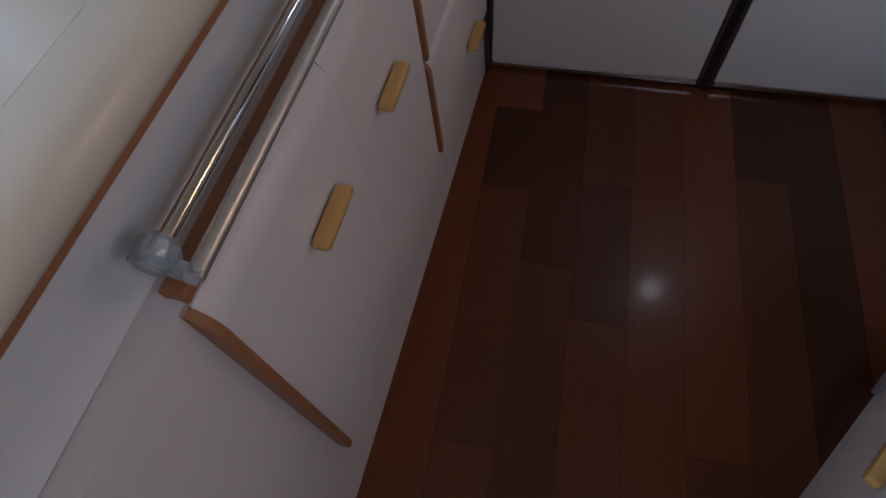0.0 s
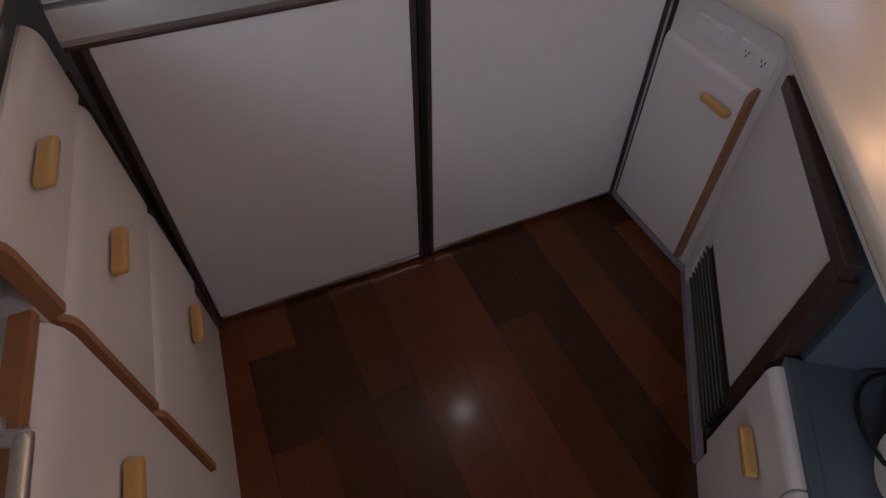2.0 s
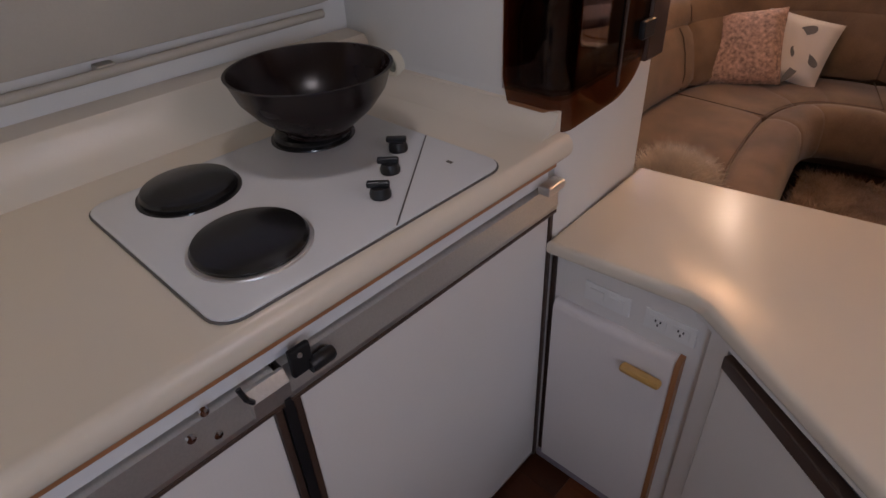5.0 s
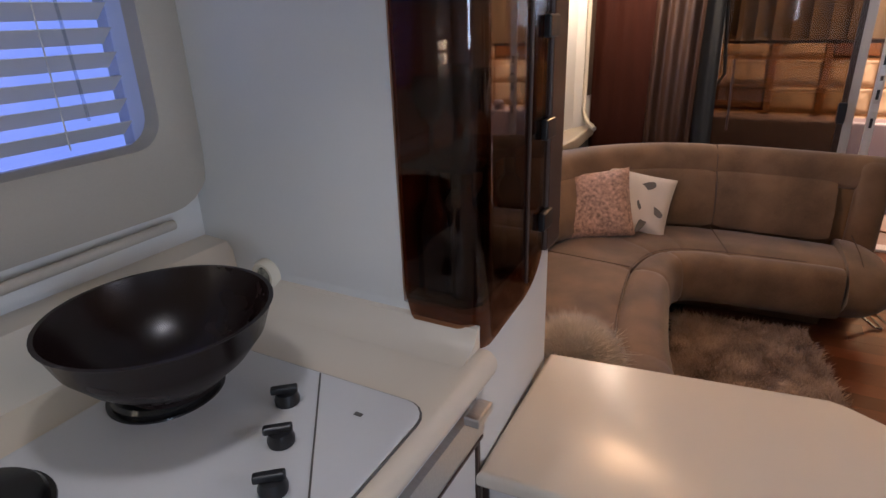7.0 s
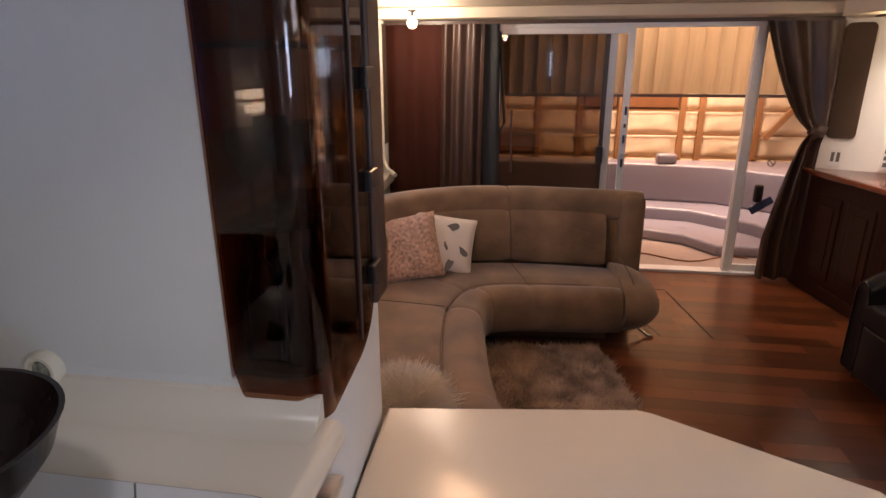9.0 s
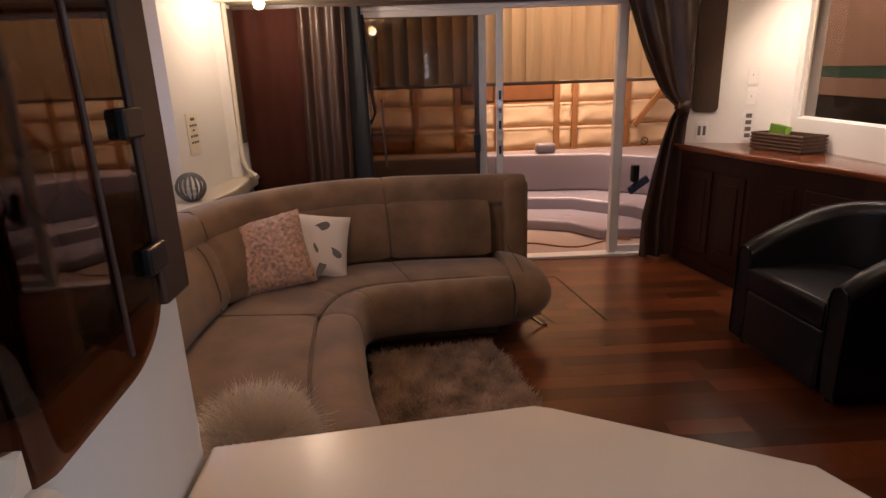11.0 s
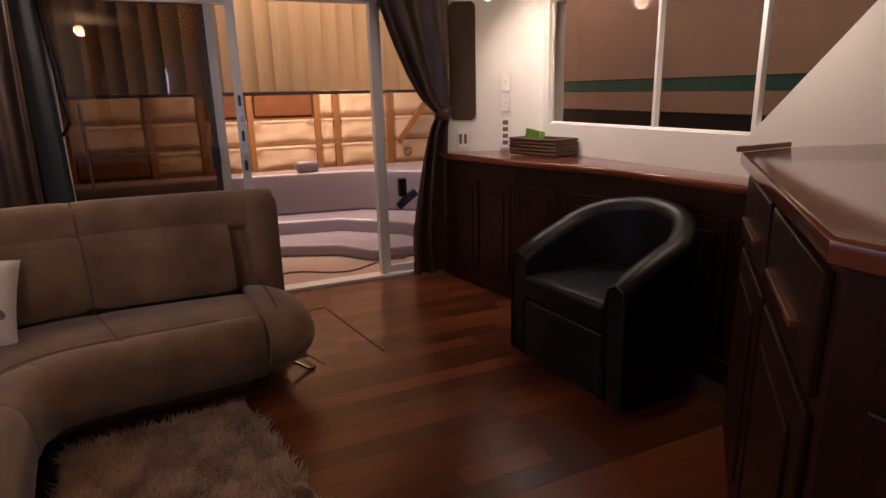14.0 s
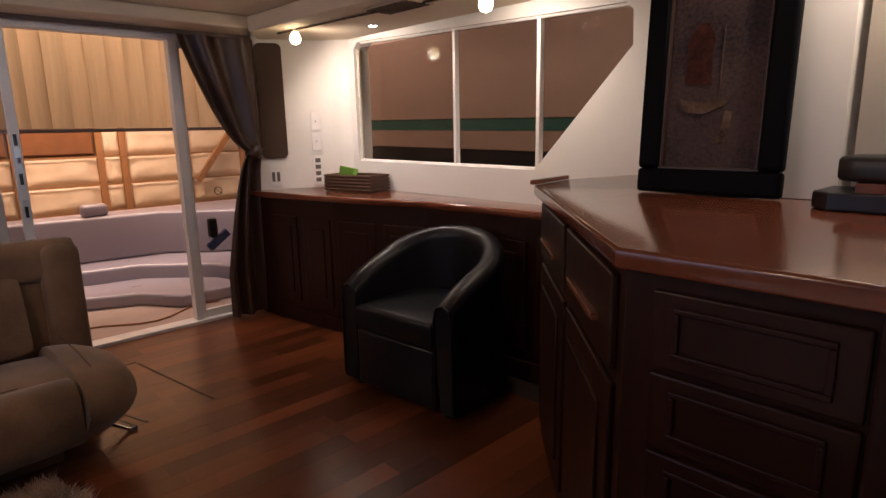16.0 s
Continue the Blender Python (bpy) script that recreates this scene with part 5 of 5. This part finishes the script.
sp = thing("speaker_panel", label="brown cloth speaker panel with rounded corners", category="speaker", m=CW @ pose(0.115, -0.004, 1.66))
part("grille", turned(prism(rounded(0.17, 0.74, 0.035), 0, 0.012, 0.004), Matrix.Rotation(radians(90), 4, "X")), SPKR, sp)
plate("wall_socket", CW @ pose(0.11, -0.003, 1.165), 0.075, 0.12, PLWH, "white socket with two dark inserts", "socket", ((-0.016, 0, 0.01, 0.032, GREY), (0.016, 0, 0.01, 0.032, GREY)))
CS = pose(2.62, 4.105, 0, 0, 0, -21)
for z, lab in ((1.53, "white single light switch on the corner wall"), (1.395, "white single light switch on the corner wall")):
    plate("light_switch", CS @ pose(0.075, -0.006, z), 0.062, 0.115, PLWH, lab, "switch", ((0, 0, 0.01, 0.016, PLWH), (0, 0, 0.004, 0.006, GREY)))
plate("switch_panel", CS @ pose(0.075, -0.006, 1.20), 0.068, 0.20, PLWH, "white panel with four dark switches", "switch", tuple((0, dz, 0.018, 0.014, GREY) for dz in (-0.066, -0.022, 0.022, 0.066)))
PP = pose(-0.852, 3.58, 1.32, 0, 0, 83.6)
plate("control_panel", PP, 0.13, 0.235, PLAST, "ivory control panel with rows of dark buttons", "control panel", ((0, 0.085, 0.02, 0.008, GREY),) + tuple((x, z, 0.009, 0.006, GREY) for z in (0.05, -0.01, -0.045) for x in (-0.03, 0, 0.03)) + ((0, 0.022, 0.008, 0.005, GREY),))
fn_ = thing("ornament_globe", (-0.845, 3.36, 0.985), "dark wire globe ornament with a white candle on the ledge", "ornament")
for k in range(8):
    a = math.pi * k / 8
    part("wire", tube([(-0.80 + 0.075 * math.cos(a) * math.cos(b), 3.30 + 0.075 * math.sin(a) * math.cos(b), 1.062 + 0.075 * math.sin(b)) for b in [2 * math.pi * j / 24 for j in range(25)]], 0.006, 6), GREY, fn_)
part("candle", lathe([(0, 0), (0.03, 0), (0.03, 0.06), (0, 0.062)], 20, (-0.80, 3.30, 0.992)), PLWH, fn_)
part("side_pillar_cloth", box(-0.742, -0.735, 4.14, 4.27, 1.2, 2.05, 0.002), SPKR, c)

for x, y, zc in ((2.36, 3.7, 2.075), (2.5, 2.33, 2.07), (-0.44, 3.78, 2.11), (0.0, 2.0, 2.149), (2.2, 0.72, 2.149)):
    b_ = thing("ceiling_spot", (x, y, zc), "bare warm bulb on a small ceiling mount", "lamp", group="ceiling bulbs")
    part("mount", lathe([(0, 0), (0.03, 0), (0.03, -0.01), (0.012, -0.014), (0.012, -0.04), (0, -0.04)], 20, (x, y, zc)), CHROME, b_, smooth=True)
    ob = part("bulb", lathe([(0, -0.04), (0.016, -0.042), (0.03, -0.065), (0.033, -0.085), (0.024, -0.106), (0, -0.115)], 20, (x, y, zc)), BULB, b_, "glowing glass bulb", smooth=True)
    ob.visible_shadow = False
part("lamp_track", tube([(2.36, 3.9, 2.047), (2.4, 3.2, 2.047), (2.5, 2.2, 2.047)], 0.006, 8), DKTRIM, b_)
dl = thing("downlight", (2.66, 3.35, 2.05), "recessed white downlight in the soffit", "lamp")
part("rim", lathe([(0.026, 0), (0.036, 0), (0.036, -0.006), (0.026, -0.006), (0.026, 0)], 24, (2.66, 3.35, 2.0545)), CHROME, dl, smooth=True)
ob = part("lens", lathe([(0, 0), (0.026, 0), (0.024, -0.004), (0, -0.005)], 24, (2.66, 3.35, 2.0545)), DOWNL, dl)
ob.visible_shadow = False
av = thing("ceiling_vent", (2.42, 2.85, 2.05), "dark slatted air vent in the soffit", "vent")
part("frame", box(2.34, 2.52, 2.68, 3.0, 2.046, 2.0545, 0.002), PAD, av)
for k in range(6):
    part("slat", box(2.352 + k * 0.027, 2.366 + k * 0.027, 2.69, 2.99, 2.041, 2.0459), DKTRIM, av)
ht = thing("floor_hatch", (1.4, 3.5, SF), "flush floor hatch with dark seam and finger pull", "hatch")
part("seam", turned(box(-0.37, 0.37, -0.005, 0.005, 0.0, 0.002), pose(1.41, 3.5, SF, 0, 0, -81)), JOINT, ht)
part("seam_end", turned(box(-0.2, 0.2, -0.004, 0.004, 0.0, 0.002), pose(1.15, 3.88, SF, 0, 0, 5)), JOINT, ht)
for k in (0, 1):
    part("finger_pull", turned(box(-0.075, 0.075, -0.005, 0.005, 0.0, 0.0025), pose(1.10 + 0.045 * k, 3.2, SF, 0, 0, -72)), BLACK, ht)

# ---- cockpit and shed outside ----
ck2 = thing("cockpit", (1.4, 5.2, 0), "white moulded cockpit with stepped seats and beige carpet", "cockpit")
part("sole", box(-1.2, 3.6, 4.43, 6.3, 0.12, 0.20), CARPET, ck2, "beige carpeted sole")
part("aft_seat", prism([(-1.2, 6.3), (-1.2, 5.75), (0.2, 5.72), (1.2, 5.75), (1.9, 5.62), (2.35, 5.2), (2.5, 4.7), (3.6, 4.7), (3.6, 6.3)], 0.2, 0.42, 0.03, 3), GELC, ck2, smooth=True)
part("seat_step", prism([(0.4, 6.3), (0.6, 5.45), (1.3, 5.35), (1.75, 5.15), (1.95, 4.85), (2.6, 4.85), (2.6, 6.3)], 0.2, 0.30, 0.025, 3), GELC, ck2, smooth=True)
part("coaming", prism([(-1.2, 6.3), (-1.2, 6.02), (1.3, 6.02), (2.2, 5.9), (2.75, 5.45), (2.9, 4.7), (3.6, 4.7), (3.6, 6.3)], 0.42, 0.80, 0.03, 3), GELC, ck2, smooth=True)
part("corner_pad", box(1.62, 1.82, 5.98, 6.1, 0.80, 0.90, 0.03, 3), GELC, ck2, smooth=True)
cd = thing("cable", (1.5, 4.9, 0.2), "brown extension cord lying on the cockpit carpet", "cable")
part("cord", tube([(1.1 + 0.1 * k, 4.75 + 0.09 * math.sin(0.8 * k), 0.208) for k in range(12)], 0.006, 6), RUST, cd)
bb = thing("blue_strap", (2.12, 4.62, 0.6), "dark blue strap with black grip beside the door", "strap")
part("grip", box(2.09, 2.15, 4.56, 4.62, 0.74, 0.88, 0.015), BLACK, bb)
part("strap", turned(box(-0.09, 0.09, -0.015, 0.015, -0.03, 0.03, 0.008), pose(2.15, 4.58, 0.72, 0, -35, 0)), pmat("blue_webbing", (0.03, 0.05, 0.14), 0.7), bb)

shed = thing("shed_wall", (1.5, 7.0, 0), "shed wall with peach insulation batts between pine studs", "wall")
part("board", box(-3.5, 6.5, 7.06, 7.16, -0.8, 4.2), SHEDW, shed)
zs = [0.40, 0.72, 0.985, 1.255, 1.56, 1.85, 2.2, 2.6, 3.0]
xs = [-2.6, -1.9, -1.1, -0.28, 0.42, 0.9, 1.36, 2.05, 2.26, 2.87, 3.5, 4.3]
rg = random.Random(12)
for i in range(len(xs) - 1):
    for j in range(len(zs) - 1):
        if (i, j) in ((3, 1), (5, 3), (6, 3)):
            part("board_patch", box(xs[i] + 0.05, xs[i + 1] - 0.05, 6.99, 7.05, zs[j] + 0.03, zs[j + 1] - 0.03, 0.01), RUST, shed)
            continue
        x0, x1, z0, z1 = xs[i] + 0.027, xs[i + 1] - 0.027, zs[j] + 0.008, zs[j + 1] - 0.008
        f0 = rg.uniform(0, 9)

        def batt(u, v, x0=x0, x1=x1, z0=z0, z1=z1, f0=f0):
            e = min(u, 1 - u, v, 1 - v)
            return x0 + (x1 - x0) * u, 7.03 - 0.035 * min(1, e * 6) ** 0.6 - 0.012 * noise.noise((u * 4 + f0, v * 3, f0)), z0 + (z1 - z0) * v
        part("batt", sheet(batt, 12, 8, 0.01), INSUL, shed, smooth=True)
for x in xs:
    part("stud", box(x - 0.03, x + 0.03, 6.975, 7.05, -0.6, 4.0, 0.004), STUD, shed)
for z in zs:
    part("strap_batten", box(-2.6, 4.3, 6.972, 6.985, z - 0.009, z + 0.009), STUD, shed)
part("brace", turned(box(-0.5, 0.5, -0.02, 0.02, -0.03, 0.03), pose(3.25, 6.92, 1.35, 0, -52, 0)), STUD, shed)

vb = thing("enclosure_blind", (1.2, 5.4, 1.5), "straw-coloured vertical strip blind hanging over the cockpit", "blind")
for k in range(38):
    x = -1.7 + k * 0.13
    part("strip", sheet(lambda u, v, x=x, k=k: (x + 0.136 * u, 5.5 + 0.022 * math.sin(math.pi * u) + 0.012 * (k % 2), 1.515 + 1.35 * v), 6, 2, 0.004), BLIND, vb, smooth=True)
part("hanger", box(0.3, 0.34, 5.49, 5.51, 2.86, 4.2), STUD, vb)
part("hanger", box(2.3, 2.34, 5.49, 5.51, 2.86, 4.2), STUD, vb)
part("head_rail", box(-1.75, 3.3, 5.48, 5.53, 2.86, 2.9), STUD, vb)
part("bottom_bar", box(-1.75, 3.3, 5.485, 5.51, 1.485, 1.512, 0.003), DKTRIM, vb)

hull = thing("neighbour_boat", (4.6, 2.5, 0), "grey neighbouring boat hull with dark green stripe", "boat")


def hullside(z0, z1, dx=0.0):
    def fn(u, v):
        z = z0 + (z1 - z0) * v
        return 4.35 + dx - 0.25 * (z - 1) - 0.06 * (u - 0.5), -1.5 + 8.5 * u, z + 0.10 * (u - 0.5)
    return sheet(fn, 30, 6, 0.03)


part("topside", hullside(1.53, 2.6), HULLM, hull, smooth=True)
part("stripe", hullside(1.43, 1.525, 0.006), HULLG, hull, smooth=True)
part("low_side", hullside(1.27, 1.425), HULLM, hull, smooth=True)
part("bottom", hullside(0.0, 1.265, 0.01), HULLD, hull, smooth=True)
part("deck_rail", tube([(3.95, 1.0, 2.28), (3.95, 3.2, 2.38), (3.93, 4.6, 2.36)], 0.02, 8), BLACK, hull)
part("porthole", turned(lathe([(0, 0), (0.05, 0), (0.05, 0.02), (0.035, 0.024), (0, 0.02)], 20), Matrix.Translation((4.15, 2.25, 1.72)) @ Matrix.Rotation(radians(-90), 4, "Y")), BLACK, hull)
struct("ground", box(-60, 60, -60, 60, -0.95, -0.85), SHEDW, "dusty shed floor")
struct("backdrop_shed_far", box(6.5, 6.6, -3, 7.5, -0.8, 4.2), SHEDW, "far shed wall")
struct("backdrop_shed_roof", box(-3.5, 6.5, 4.43, 7.16, 4.2, 4.3), SHEDW, "shed roof")

# ---- floor planks, one by one ----


def plank_mesh():
    bm = bmesh.new()
    add_box(bm, 0, 1, 0, 1, 0, 1)
    top = [e for e in bm.edges if all(v.co.z > 0.9 for v in e.verts)]
    me = bpy.data.meshes.new("plank")
    bm.to_mesh(me)
    bm.free()
    me.materials.append(PLANK)
    return me


PM = plank_mesh()


def lay(floor, x0, x1, y0, y1, z, wd, seed):
    rg = random.Random(seed)
    y = y0
    while y < y1 - 0.01:
        b = min(wd, y1 - y)
        x = x0 - rg.uniform(0, 0.5)
        while x < x1:
            l = rg.choice((0.32, 0.45, 0.62, 0.9, 1.2))
            a, e = max(x, x0), min(x + l, x1)
            if e - a > 0.02:
                p = new("plank", PM)
                p.parent = floor
                p.matrix_basis = Matrix.LocRotScale((a + 0.0003, y + 0.0003, z - 0.0118), None, (e - a - 0.0006, b - 0.0006, 0.0118 + rg.uniform(-0.0004, 0.0)))
            x += l
        y += wd


lay(galley_floor, 0.0, 2.2, -0.93, 0.70, GF, 0.15, 5)
lay(galley_floor, 1.3, 2.86, -1.97, -0.93, GF, 0.19, 6)
lay(salon_floor, 0.2, 2.5, 1.252, 4.29, SF, 0.098, 7)
